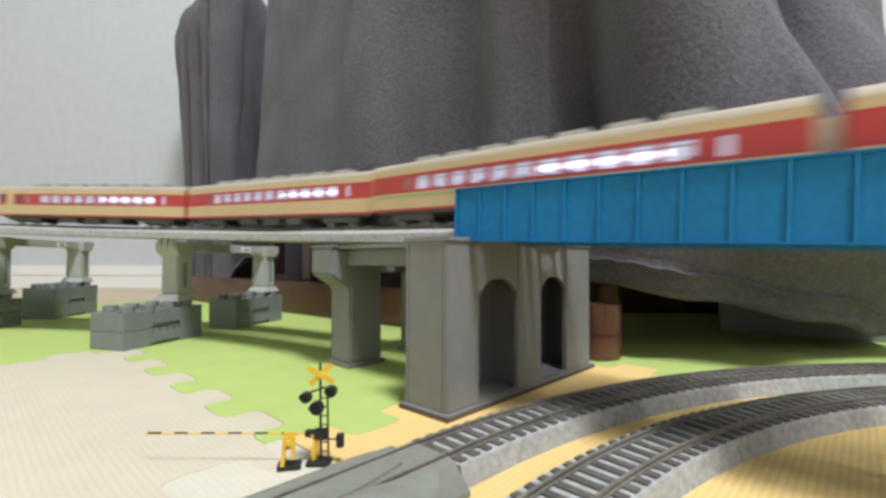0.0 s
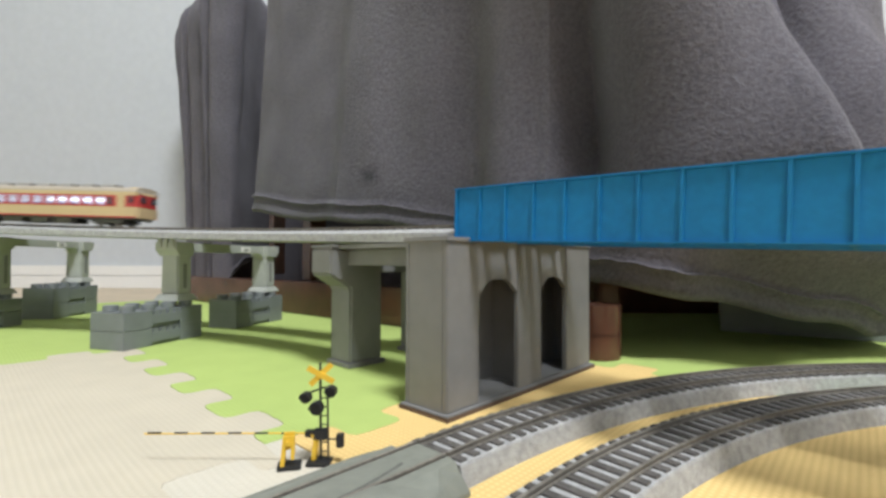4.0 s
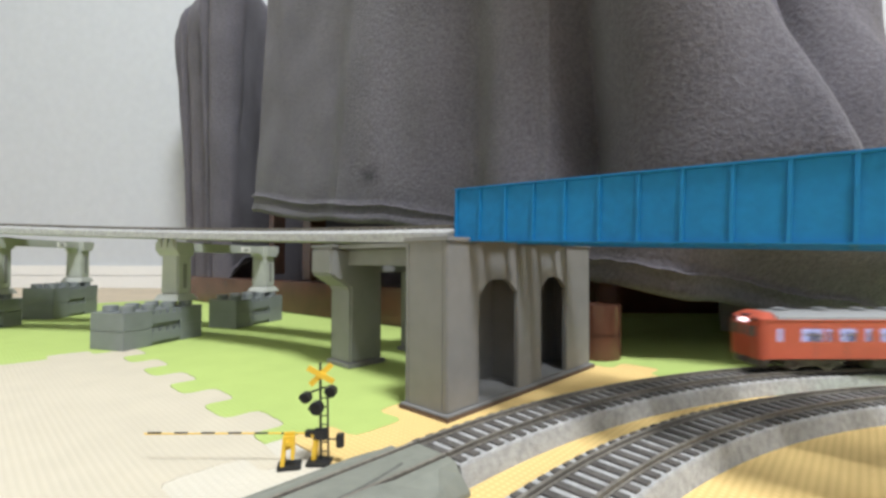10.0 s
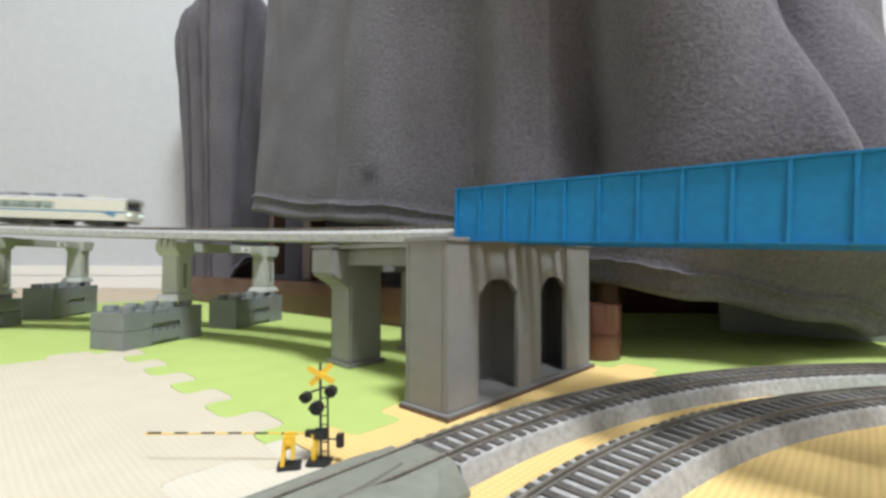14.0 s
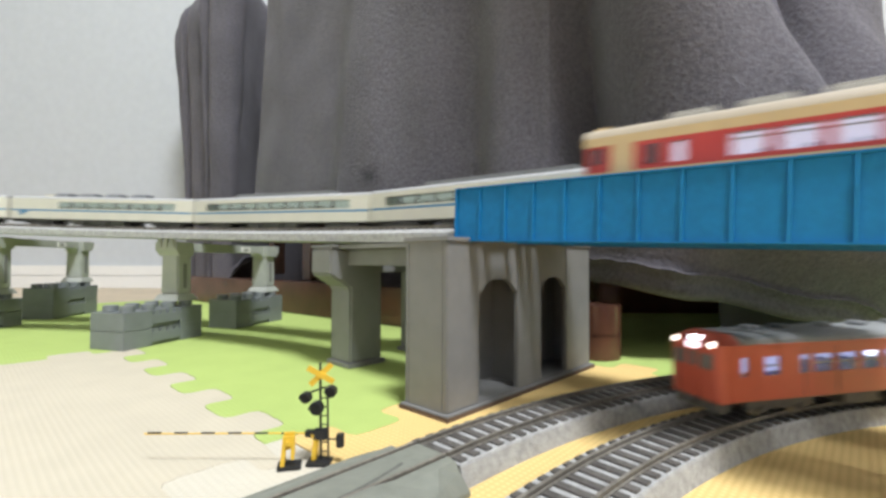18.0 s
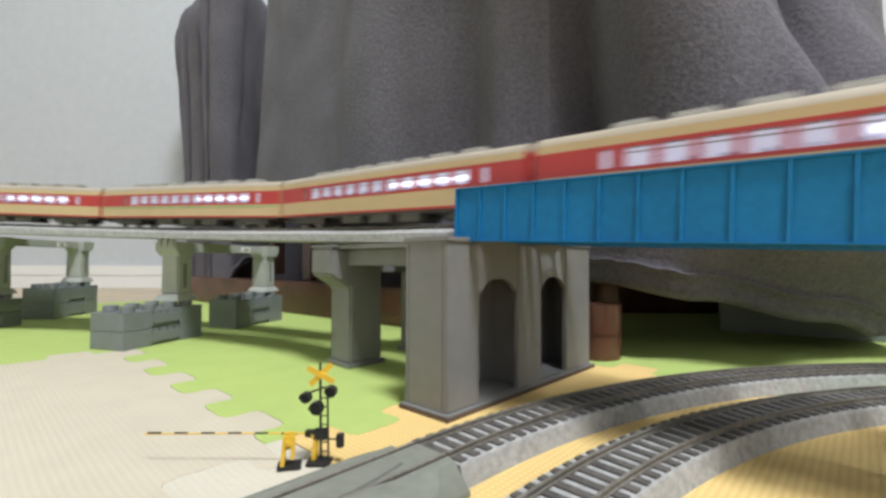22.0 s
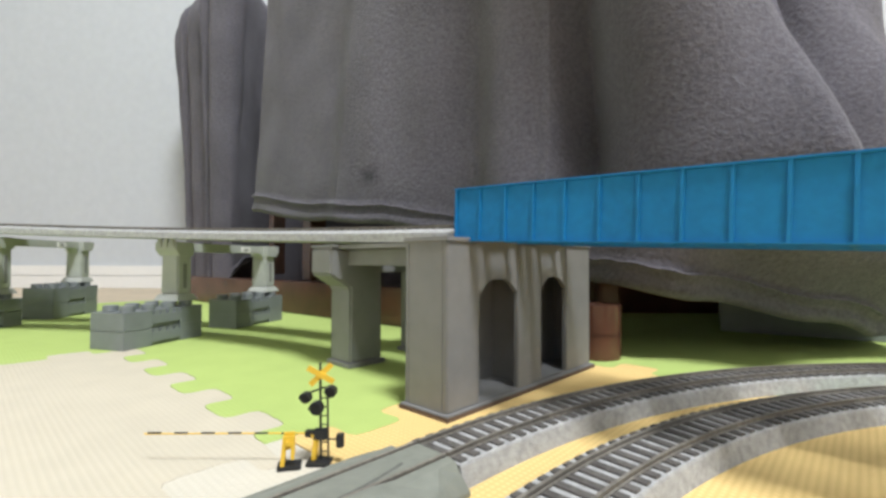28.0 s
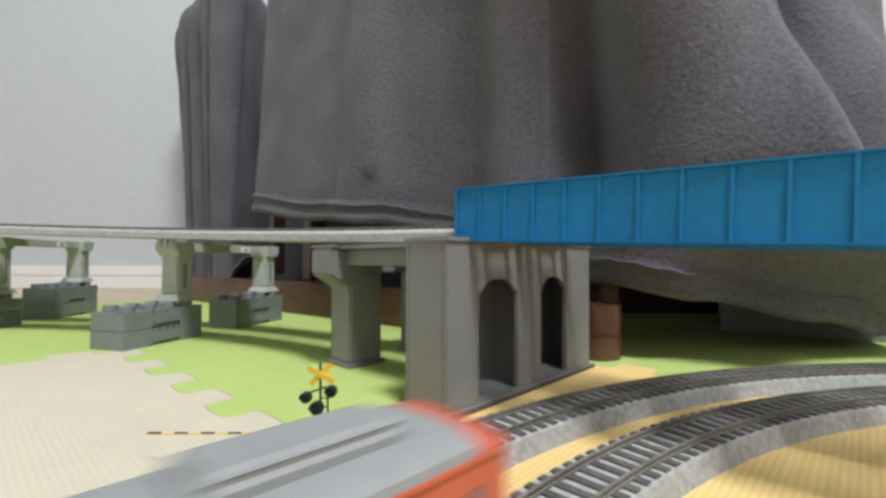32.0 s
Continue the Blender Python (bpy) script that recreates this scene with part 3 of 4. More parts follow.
# ---- toy brick stacks under the taller piers ----
def brick_stack(x, y, turn, H=10.5, group="toy brick stacks"):
    """Two layers of a 2 x 4 brick; local x along the stack."""
    ob = thing("brick_stack", "dark grey toy bricks stacked two high on the green mat", "toy bricks", mm_pose(x, y, 0, turn), group)
    L, W = 55.0, 25.0
    for k in range(2):
        z = k * H
        s = Solid()
        s.box(0, 18, -W / 2, W / 2, z + 0.03, z + H - 0.03).box(38, L, -W / 2, W / 2, z + 0.03, z + H - 0.03)
        s.box(18, 38, -W / 2 + 1.6, W / 2 - 1.6, z + 0.03, z + H - 0.03)
        b = part("brick", s, M_BRICK, ob, bevel=0.22)
        part("side_panel", Solid().box(18, 38, -W / 2, -W / 2 + 1.6, z + 2.2, z + H - 2.6), M_BRICK, b, bevel=0.2)
        part("side_panel", Solid().box(18, 38, W / 2 - 1.6, W / 2, z + 2.2, z + H - 2.6), M_BRICK, b, bevel=0.2)
        for i in range(4):
            part("tooth", Solid().box(19.2 + i * 4.9, 21.8 + i * 4.9, -W / 2 + 0.2, -W / 2 + 1.6, z + H - 2.6, z + H - 0.4), M_BRICK, b)
    for i in range(4):
        for j in (-1, 1):
            part("stud", Solid().tube(4.0, 2 * H - 0.1, 2 * H + 3.4, at=(6.9 + 13.4 * i, 6.3 * j), n=16), M_BRICK, ob, bevel=0.25)
    return ob


def slim_pier(at, height, d, label, step=0.0):
    """Slender portal on two legs with rounded inner corners; local y runs towards the eye."""
    ob = thing("viaduct_pier", label, "bridge pier", at, group="viaduct piers")
    for c, o, b in ((0, 1, 0.0), (-d, -1, step)):
        part("pedestal", Solid().prism([(-9.5, c - 9), (9.5, c - 9), (9.5, c + 9), (-9.5, c + 9)], b, b + 4.2, "z", [(-7.8, c - 6.6), (7.8, c - 6.6), (7.8, c + 6.6), (-7.8, c + 6.6)]), M_PIER_LIGHT, ob, bevel=0.4)
        col = part("column", Solid().prism([(-7.2, c - 5.6), (7.2, c - 5.6), (7.2, c + 5.6), (-7.2, c + 5.6)], b + 4.2, height - 5.5, "z", [(-6.6, c - 5.6), (6.6, c - 5.6), (6.6, c + 5.6), (-6.6, c + 5.6)]), M_PIER_LIGHT, ob, bevel=0.9)
        for e in (-1, 1):
            # no recess is cut: a darker grey strip paints the slot's shade
            part("slot", Solid().box(*sorted((e * 6.7, e * 7.25)), c - 1.3, c + 1.3, b + 8, height - 14), M_PIER, col, "darker strip with the slot's shade in its colour")
        part("column_head", Solid().prism([(c - 5.6, height - 9), (c + 5.6, height - 9), (c + 7.4 + 1.6 * o, height - 5), (c + 7.4 + 1.6 * o, height), (c - 7.4 + 1.6 * o, height), (c - 7.4 + 1.6 * o, height - 5)], -8.6, 8.6, "x"), M_PIER_LIGHT, ob, bevel=0.5)
    lo, hi = -d + 5.5, -5.5
    part("cross_beam", Solid().prism([(lo, height - 12), (lo + 1.5, height - 8.2), (lo + 5, height - 6.2), (hi - 5, height - 6.2), (hi - 1.5, height - 8.2), (hi, height - 12), (hi, height - 0.3), (lo, height - 0.3)], -4.6, 4.6, "x"), M_PIER_LIGHT, ob, bevel=0.3)
    for i in range(3):
        part("clip", Solid().box(-7 + 5 * i, -4 + 5 * i, 7.6, 9.4, height - 4, height + 3.2), M_PIER_LIGHT, ob, bevel=0.3)
    part("joiner", Solid().box(-5.5, 5.5, lo + 17, lo + 27, height - 5.8, height - 4.6).box(-5.5, 5.5, lo + 17, lo + 27, height - 3.0, height - 1.8).box(-5.5, 5.5, lo + 17, lo + 19.5, height - 4.6, height - 3.0).box(-5.5, 5.5, lo + 24.5, lo + 27, height - 4.6, height - 3.0), M_TRIM, ob, "white joiner clip", bevel=0.2)
    return ob


def bent(front, back, tall=10.5):
    """A portal pier on two brick stacks; front and back: where its columns stand."""
    (xa, ya), (xb, yb) = front, back
    d = math.dist(front, back)
    ang = math.degrees(math.atan2(yb - ya, xb - xa))
    base = 2 * 10.5 + 3.4
    ux, uy = (xb - xa) / d, (yb - ya) / d
    brick_stack(xa - 46 * ux, ya - 46 * uy, ang)
    brick_stack(xb - 46 * ux, yb - 46 * uy, ang, tall)
    top = min(NEAR_WAY(q)[2] for q in range(-200, int(NEAR_LEN) - 200, 4) if math.dist(NEAR_WAY(q)[:2], (xa, ya)) < 60) - 7.0
    slim_pier(mm_pose(xa, ya, base, ang + 90), top - base - 0.3, d, "pale grey plastic portal pier standing on toy bricks", 2 * (tall - 10.5))


bent((-176, 299), (-152, 383))
bent((-340, 344), (-347, 430), 13.2)
for q in (640, 860, 1120, 1400):
    x, y, z, hx, hy = upper_point(q, 30)
    u, v, w, hx, hy = upper_point(q, 112)
    bent((x, y), (u, v))
for s, deg in ((-210, 0),):
    x, y, z, hx, hy = upper_point(s, 0)
    portal_pier(mm_pose(x, y, 0, math.degrees(math.atan2(hy, hx))), z - 7 - 1.4 - 0.2, (-20, -62), M_PIER, "grey plastic portal pier with flared column heads")


# ---- blue plate girder bridges ----
def girder(way, side_gap=14.0):
    x, y, z, hx, hy = way(7.4)
    pitch = math.degrees(math.atan(0.035))
    m = mm_pose(x, y, z, math.degrees(math.atan2(-hy, -hx))) @ pose(0, 0, 0, 0, pitch, 0)
    ob = thing("plate_girder_bridge", "blue plastic plate girder bridge span with ribbed sides", "bridge", m, "girder spans")
    L, lo, hi = SPAN - 1.0, -5.9, 11.1
    for y in (-side_gap, side_gap):
        out = 1 if y > 0 else -1
        part("web", Solid().box(0, L, y - 0.5, y + 0.5, lo, hi), M_BLUE, ob)
        part("top_flange", Solid().box(-0.2, L + 0.2, y - 1.35, y + 1.35, hi, hi + 0.55), M_BLUE, ob, bevel=0.12)
        part("bottom_flange", Solid().box(-0.2, L + 0.2, y - 1.35, y + 1.35, lo - 0.6, lo), M_BLUE, ob, bevel=0.12)
        for i in range(19):
            xx = 0.45 + i * (L - 0.9) / 18
            part("stiffener", Solid().box(xx - 0.42, xx + 0.42, *sorted((y + out * 0.45, y + out * 1.15)), lo, hi), M_BLUE, ob)
    for i in range(37):
        xx = 3 + i * (L - 6) / 36
        part("cross_tie", Solid().box(xx - 1.0, xx + 1.0, -8.4, 8.4, -3.6, -1.9), M_SLEEPER, ob)
    for y in (-6.2, 6.2):
        part("floor_beam", Solid().box(0, L, y - 1.0, y + 1.0, lo - 0.4, -3.6), M_BLUE, ob)
    for i in range(10):
        xx = 6 + i * (L - 12) / 9
        part("floor_beam", Solid().box(xx - 0.8, xx + 0.8, -side_gap + 0.5, side_gap - 0.5, lo - 0.3, lo + 1.2), M_BLUE, ob)
    for y in (-4.9, 4.9):
        part("rail", Solid().box(0, L, y - 0.4, y + 0.4, -1.9, 0.0), M_RAIL, ob)
    return ob


girder(NEAR_WAY)
girder(FAR_WAY)


# ---- crossing gate with lights ----
def crossing_gate():
    ob = thing("crossing_gate", "yellow and black level crossing gate with signal lights and lowered bar", "crossing gate", mm_pose(-30.4, 114.5, 0))
    part("base", Solid().box(-3.2, 2.6, -2.6, 2.0, 0, 1.0), M_BLACK, ob, "black base plate", bevel=0.2)
    mast = part("mast", Solid().bar((0, 0, 1), (-0.4, 0, 25), 0.32).bar((1.9, 0, 1), (1.5, 0, 17.5), 0.26), M_BLACK, ob, "black ladder mast")
    for i in range(7):
        part("rung", Solid().bar((0, 0, 3 + i * 2.2), (1.85, 0, 3 + i * 2.2), 0.16), M_BLACK, mast)
    for a in (44, -28):
        c, s = math.cos(radians(a)), math.sin(radians(a))
        part("cross_board", Solid().prism([(-3.7 * c - 0.7 * s, -3.7 * s + 0.7 * c), (-3.7 * c + 0.7 * s, -3.7 * s - 0.7 * c), (3.7 * c + 0.7 * s, 3.7 * s - 0.7 * c), (3.7 * c - 0.7 * s, 3.7 * s + 0.7 * c)], -0.8 - 0.3 * (a < 0), -0.5 - 0.3 * (a < 0), "y"), M_YELLOW, ob, "yellow crossbuck board", at=mm_pose(0, 0, 22.2))
    for x, z, r in ((-3.6, 16.6, 1.45), (2.6, 18.1, 1.5), (-0.9, 14.0, 1.75)):
        lamp_ = part("signal_lamp", Solid().tube(r, -1.6, -0.2, "y", (x, z), 18).tube(r * 0.62, -1.9, -1.6, "y", (x, z), 16), M_BLACK, ob, "round black signal lamp", bevel=0.15)
        part("visor", Solid().prism([(x - r, z), (x - r * 0.7, z + r * 0.75), (x, z + r * 1.04), (x + r * 0.7, z + r * 0.75), (x + r, z), (x + r * 0.8, z), (x, z + r * 0.9), (x - r * 0.8, z)], -2.7, -1.6, "y"), M_BLACK, lamp_)
    part("lamp_bracket", Solid().bar((-3.6, -0.2, 17.4), (0, -0.2, 18.6), 0.25).bar((0, -0.2, 18.8), (2.6, -0.2, 18.9), 0.25).bar((-0.9, -0.2, 14), (0, 0, 14.6), 0.25), M_BLACK, ob)
    part("alarm_box", Solid().box(-1.8, 1.7, -1.2, 0.9, 6.0, 8.6), M_BLACK, ob, bevel=0.25)
    part("control_box", Solid().box(3.9, 5.7, -0.8, 0.8, 4.0, 7.4), M_BLACK, ob, bevel=0.2)
    part("box_arm", Solid().bar((1.5, 0, 6), (4.0, 0, 6), 0.22), M_BLACK, ob)
    part("gate_drive", Solid().prism([(-2.3, 1.0), (-1.1, 1.0), (-0.3, 7.6), (-2.7, 7.6), (-1.7, 6.2)], -1.1, 0.5, "y"), M_YELLOW, ob, "yellow gate drive housing", bevel=0.2)
    part("bar_weight", Solid().box(-3.9, -1.2, -0.9, 0.6, 6.6, 8.3), M_BLACK, ob, bevel=0.2)
    bar = part("gate_bar", Solid().bar((-3.6, -0.2, 7.5), (-44.2, -0.2, 7.2), 0.21, 8), M_YELLOW, ob, "yellow and black striped bar")
    for i in range(6):
        x = -6.5 - i * 6.7
        part("stripe", Solid().bar((x, -0.2, 7.48), (x - 3.3, -0.2, 7.45), 0.25, 8), M_BLACK, bar)
    return ob


crossing_gate()


def relay_cabinet():
    ob = thing("gate_machine", "yellow crossing gate machine with slanted front on a black base", "gate machine", mm_pose(-37.6, 112.0, 0, 14))
    part("base", Solid().box(-2.6, 3.0, -2.2, 2.0, 0, 1.1), M_BLACK, ob, bevel=0.2)
    for y in (-1.9, 0.9):
        part("side_plate", Solid().prism([(-1.9, 1.1), (-0.9, 1.1), (-0.5, 6.6), (0.5, 6.6), (0.6, 2.6), (1.4, 2.6), (1.3, 8.2), (-1.3, 8.2)], y, y + 0.6, "y"), M_YELLOW, ob)
    part("motor", Solid().box(-0.9, 0.5, -1.1, 0.7, 4.6, 7.0), M_YELLOW, ob, bevel=0.3)
    part("counterweight", Solid().tube(0.75, -2.3, 1.9, "y", (0.0, 6.6), 14), M_YELLOW, ob, bevel=0.15)


relay_cabinet()


# ---- heated table under its blanket ----
def table():
    ob = thing("low_table", "brown wooden low table hidden under a draped blanket", "table")
    x, y = an(330, 150)
    ang = math.degrees(math.atan2(AY, AX))
    part("base_board", Solid().box(0, 470, -9, 9, 0, 30), M_BROWN, ob, "brown varnished base board", bevel=1.5, at=mm_pose(*an(120, 138), 0, ang + 5))
    part("base_board", Solid().box(0, 330, -9, 9, -11.8, 40), M_BROWN, ob, "brown varnished base board", bevel=1.5, at=mm_pose(20, 455, 0))
    for a, n in ((329, 150), (560, 225)):
        part("post", Solid().box(-9, 9, -9, 9, 30, 509), M_BROWN, ob, "brown square post", bevel=1.2, at=mm_pose(*an(a, n), 0, ang))
    leg = part("leg", Solid().tube(13.2, 0, 12.3, n=32).tube(13.45, 12.35, 13.1, n=32).tube(13.2, 13.15, 28, n=32), M_BROWN, ob, "round brown varnished leg foot", bevel=0.3, smooth=True, at=mm_pose(81.5, 243, 0))
    part("leg_post", Solid().box(22, 34, 55, 67, 0, 509), M_BROWN, leg, bevel=1.0)
    part("leg_post", Solid().box(-4, 4, -5, 5, 28, 509), M_BROWN, ob, bevel=1.0, at=mm_pose(150, 330, 0))
    part("table_top", Solid().prism([an(45, 160), an(400, 172), an(450, 240), (-322, 905), (-420, 935), (330, 945), (300, 520), (235, 400), (150, 300)], 510, 532), M_BROWN, ob, bevel=2)


table()
crate = thing("storage_box", "grey storage box pushed under the low table", "box", mm_pose(203, 332, 0, -31))
part("body", Solid().box(0, 190, 0, 120, 0.1, 62), M_BRICK, crate, bevel=0.6)
part("lid", Solid().box(-3, 193, -3, 123, 62.1, 70), M_BRICK, crate, bevel=0.6)


TOP_Z = 540.0


def draped(name, label, path, folds, hem, top, thick, lean, kind="", rim=lambda u: 11.0, tilt=lambda u: 0.0, skew=lambda u: 0.0, flare=lambda u: 0.0, crown=lambda u: 60.0):
    """Cloth hanging along a plan path: folds(u) pushes it out, hem(u) is its lower edge; u in mm along the path."""
    seg = [math.dist(path[i], path[i + 1]) for i in range(len(path) - 1)]
    total = sum(seg)

    def at(u):
        for i, d in enumerate(seg):
            if u <= d or i == len(seg) - 1:
                f = u / d
                (xa, ya), (xb, yb) = path[i], path[i + 1]
                return xa + (xb - xa) * f, ya + (yb - ya) * f
            u -= d
    count, rows = 420, 84
    base = []
    for i in range(count + 1):
        u = total * i / count
        pts = [at(min(total, max(0, u + d))) for d in (-34, -17, 0, 17, 34)]
        x, y = sum(p[0] for p in pts) / 5, sum(p[1] for p in pts) / 5
        tx, ty = pts[4][0] - pts[0][0], pts[4][1] - pts[0][1]
        k = math.hypot(tx, ty) or 1
        base.append((u, x, y, ty / k, -tx / k))
    s, ridge = Solid(), []
    for u, x, y, nx, ny in base:
        h = hem(u)
        fr = rim(u) / (top - h)
        reach = folds(u, fr) + lean(u) * (1 - fr) + tilt(u) * fr + 1.9 + 2.0 * noise.noise((u / 40, (h + rim(u)) / 55, 3.3)) + thick / 2
        ridge.append(((x + nx * reach, y + ny * reach, h + rim(u) + 0.35 * math.sin(u / 2.3)), (nx, ny, 0), (0, 0, 1)))
        for j in range(rows + 1):
            f = (j / rows) ** 1.9
            z = h + (top - h) * f
            g = 1 - f
            roll = -2.5 * max(0, 1 - (z - h) / 2.5) ** 2 + 1.2 * math.exp(-((z - h - rim(u)) / 1.8) ** 2) - 0.5 * math.exp(-((z - h - rim(u) + 5) / 2.4) ** 2)
            out = folds(u, f) + lean(u) * g + tilt(u) * f + roll + 2.0 * noise.noise((u / 40, z / 55, 3.3))
            if z - h < rim(u):
                out += flare(u) * (1 - (z - h) / rim(u))
            if f > 0.85:
                out -= crown(u) * ((f - 0.85) / 0.15) ** 2.5
            side = skew(u) * f
            s.v.append((x + nx * out - ny * side, y + ny * out + nx * side, z))
    w = rows + 1
    for i in range(count):
        for j in range(rows):
            a = i * w + j
            s.f.append((a, a + w, a + w + 1, a + 1))
    me = s.mesh(name, M_FLEECE, smooth=True)
    ob = new(name, me)
    mod = ob.modifiers.new("thickness", "SOLIDIFY")
    mod.thickness, mod.offset = thick * MM, 0.0
    part("seam", Solid().sweep([(-1.0, -0.9), (0.5, -0.9), (1.0, 0.0), (0.5, 0.9), (-1.0, 0.9)], ridge), M_FLEECE, ob, "stitched seam ridge above the hem", smooth=True)
    return tagged(ob, label, "blanket", "", kind)


def bump(u, c, w):
    return math.exp(-((u - c) / w) ** 2)


def table_of(rows):
    """Smooth reading of a short table of (u, value)."""
    def read(u):
        for (ua, va), (ub, vb) in zip(rows[:-1], rows[1:]):
            if u <= ub:
                return va + (vb - va) * smooth(ua, ub, u)
        return rows[-1][1]
    return read


def folds_main(u, f):
    g = 1 - f
    w = 5 * bump(u, 70, 48) + 9 * smooth(168 + 38 * f, 205 + 38 * f, u) * (1 - smooth(212, 300, u))
    w += 3 * bump(u, 250, 22) - 20 * bump(u, 325, 21) + 4 * bump(u, 362, 15) + 7 * bump(u, 388, 4.0) - (12 + 42 * smooth(0.03, 0.16, f)) * bump(u, 411, 20)
    w += 6 * bump(u, 455, 26)
    crest = 520 - 105 * f
    w += smooth(0.06, 0.14, f) * (7 * bump(u, crest, 24) + 5 * bump(u, crest, 10) - max(22.0, 52 - 100 * max(0.0, f - 0.16)) * smooth(crest - 2, crest + 46, u) * (1 - smooth(552, 600, u)))
    edge = 70 * (1 - smooth(0, 7, u)) ** 2
    belly = smooth(440, 510, u) * (1 - smooth(590, 640, u)) * (86 * (1 - smooth(0.08, 0.5, f)) - 47 - 52 * (1 - smooth(0.01, 0.13, f)))
    return (0.55 + 0.45 * g) * w - edge + belly


path_main = [an(425, 139), an(260, 132), an(120, 128), an(30, 124), (80, 236), (130, 227), (200, 224), (251, 233), (276, 289), (288, 400), (300, 520)]
hem_main = table_of([(0, 107), (165, 88), (250, 80), (330, 68), (419, 40), (470, 32), (540, 20), (602, 10), (720, 0)])
rim_main = table_of([(0, 17), (250, 12.5), (600, 11.5)])
draped("fleece_blanket", "dark grey fleece blanket draped over the low table", path_main, folds_main, hem_main, TOP_Z, 3.0,
       lambda u: 14 - 14 * smooth(300, 415, u), tilt=lambda u: 100 * smooth(385, 425, u) * (1 - smooth(445, 520, u)), rim=rim_main, skew=lambda u: 24 * (1 - smooth(0, 130, u)), flare=lambda u: 2.5 * (1 - smooth(330, 410, u)))


def sight(k, y):
    """Plan point at distance y and sideways ratio k from the eye."""
    return k * y, y


def folds_back(u, f):
    q = 0.8 - f
    w = -24 * bump(u, 168 - 20 * q, 10) + 10 * bump(u, 190 - 25 * q, 12) - 12 * bump(u, 212 - 30 * q, 9) + 10 * bump(u, 240 - 34 * q, 22)
    w += -26 * bump(u, 288 - 45 * q, 9) + 14 * bump(u, 303 - 45 * q, 6) - 18 * bump(u, 317 - 50 * q, 7) + 14 * bump(u, 344 - 50 * q, 16)
    return w * (0.6 + 0.4 * (1 - f))


path_back = [(-520, 962), an(866, 240), an(858, 186), sight(-0.545, 826), sight(-0.50, 760), sight(-0.474, 712), sight(-0.452, 738), sight(-0.43, 788), sight(-0.405, 850), sight(-0.37, 900)]
hem_back = table_of([(0, -11), (270, -10), (330, 4), (376, 28), (420, 44), (500, 60)])
draped("fleece_blanket", "dark grey fleece blanket end hanging to the floor in close folds", path_back, folds_back, hem_back, TOP_Z, 3.0, lambda u: -6, tilt=lambda u: 34 * (1 - smooth(330, 400, u)), crown=lambda u: 60 * (1 - smooth(270, 350, u)))
path_rear = [(300, 520), (330, 920), (-50, 958), (-520, 960)]
draped("fleece_blanket", "dark grey fleece blanket side hanging behind the low table", path_rear, lambda u, f: 8 * math.sin(u / 24.0) * (1 - f), lambda u: -10, TOP_Z, 3.0, lambda u: 6)


# ---- railway cars; local x along the car, z up from the rail ----
def wall_panel(x0, x1, y, z0, z1, holes, w0, w1, thick=0.6):
    """A side wall from x0 to x1 at y, with window holes (xa, xb) between w0 and w1."""
    s = Solid()
    out = 1 if y > 0 else -1
    ya, yb = sorted((y, y - out * thick))
    if not holes:
        return s.box(x0, x1, ya, yb, z0, z1)
    s.box(x0, x1, ya, yb, z0, w0)
    s.box(x0, x1, ya, yb, w1, z1)
    x = x0
    for a, b in holes:
        s.box(x, a, ya, yb, w0, w1)
        x = b
    s.box(x, x1, ya, yb, w0, w1)
    return s


def roof_profile(half, z0, crown):
    pts = []
    for i in range(13):
        a = math.pi * i / 12
        c, q = math.cos(a), math.sin(a)
        pts.append((half * math.copysign(abs(c) ** 0.8, c), z0 + (crown - z0) * q ** 0.75))
    return pts


def bogie(parent, x, at_x=0):
    b = part("bogie", Solid().box(x - 12, x + 12, -7.2, -6.0, 2.2, 4.6).box(x - 12, x + 12, 6.0, 7.2, 2.2, 4.6).box(x - 3, x + 3, -7, 7, 2.6, 4.4).box(x - 8.5, x - 5.5, -8, 8, 1.6, 3.2).box(x + 5.5, x + 8.5, -8, 8, 1.6, 3.2), M_UNDER, parent, bevel=0.15)
    for dx in (-7, 7):
        for y in (-4.8, 4.8):
            part("wheel", Solid().tube(2.9, y - 0.7, y + 0.7, "y", (x + dx, 2.9), 18), M_WHEEL, b)
        part("axle", Solid().tube(0.5, -4.8, 4.8, "y", (x + dx, 2.9), 8), M_WHEEL, b)


def underframe(car, L, gear):
    part("underframe", Solid().box(-L / 2 + 3, L / 2 - 3, -8.2, 8.2, 4.8, 6.4), M_UNDER, car)
    for x0, x1, y0, y1, z0 in gear:
        part("underfloor_box", Solid().box(x0, x1, y0, y1, z0, 4.9), M_UNDER, car, bevel=0.25)
    for x in (-L / 2 + 23, L / 2 - 23):
        bogie(car, x)
    for e in (-1, 1):
        part("coupler", Solid().box(*sorted((e * (L / 2 - 2), e * (L / 2 + 2.1))), -1.0, 1.0, 3.4, 5.0), M_UNDER, car)


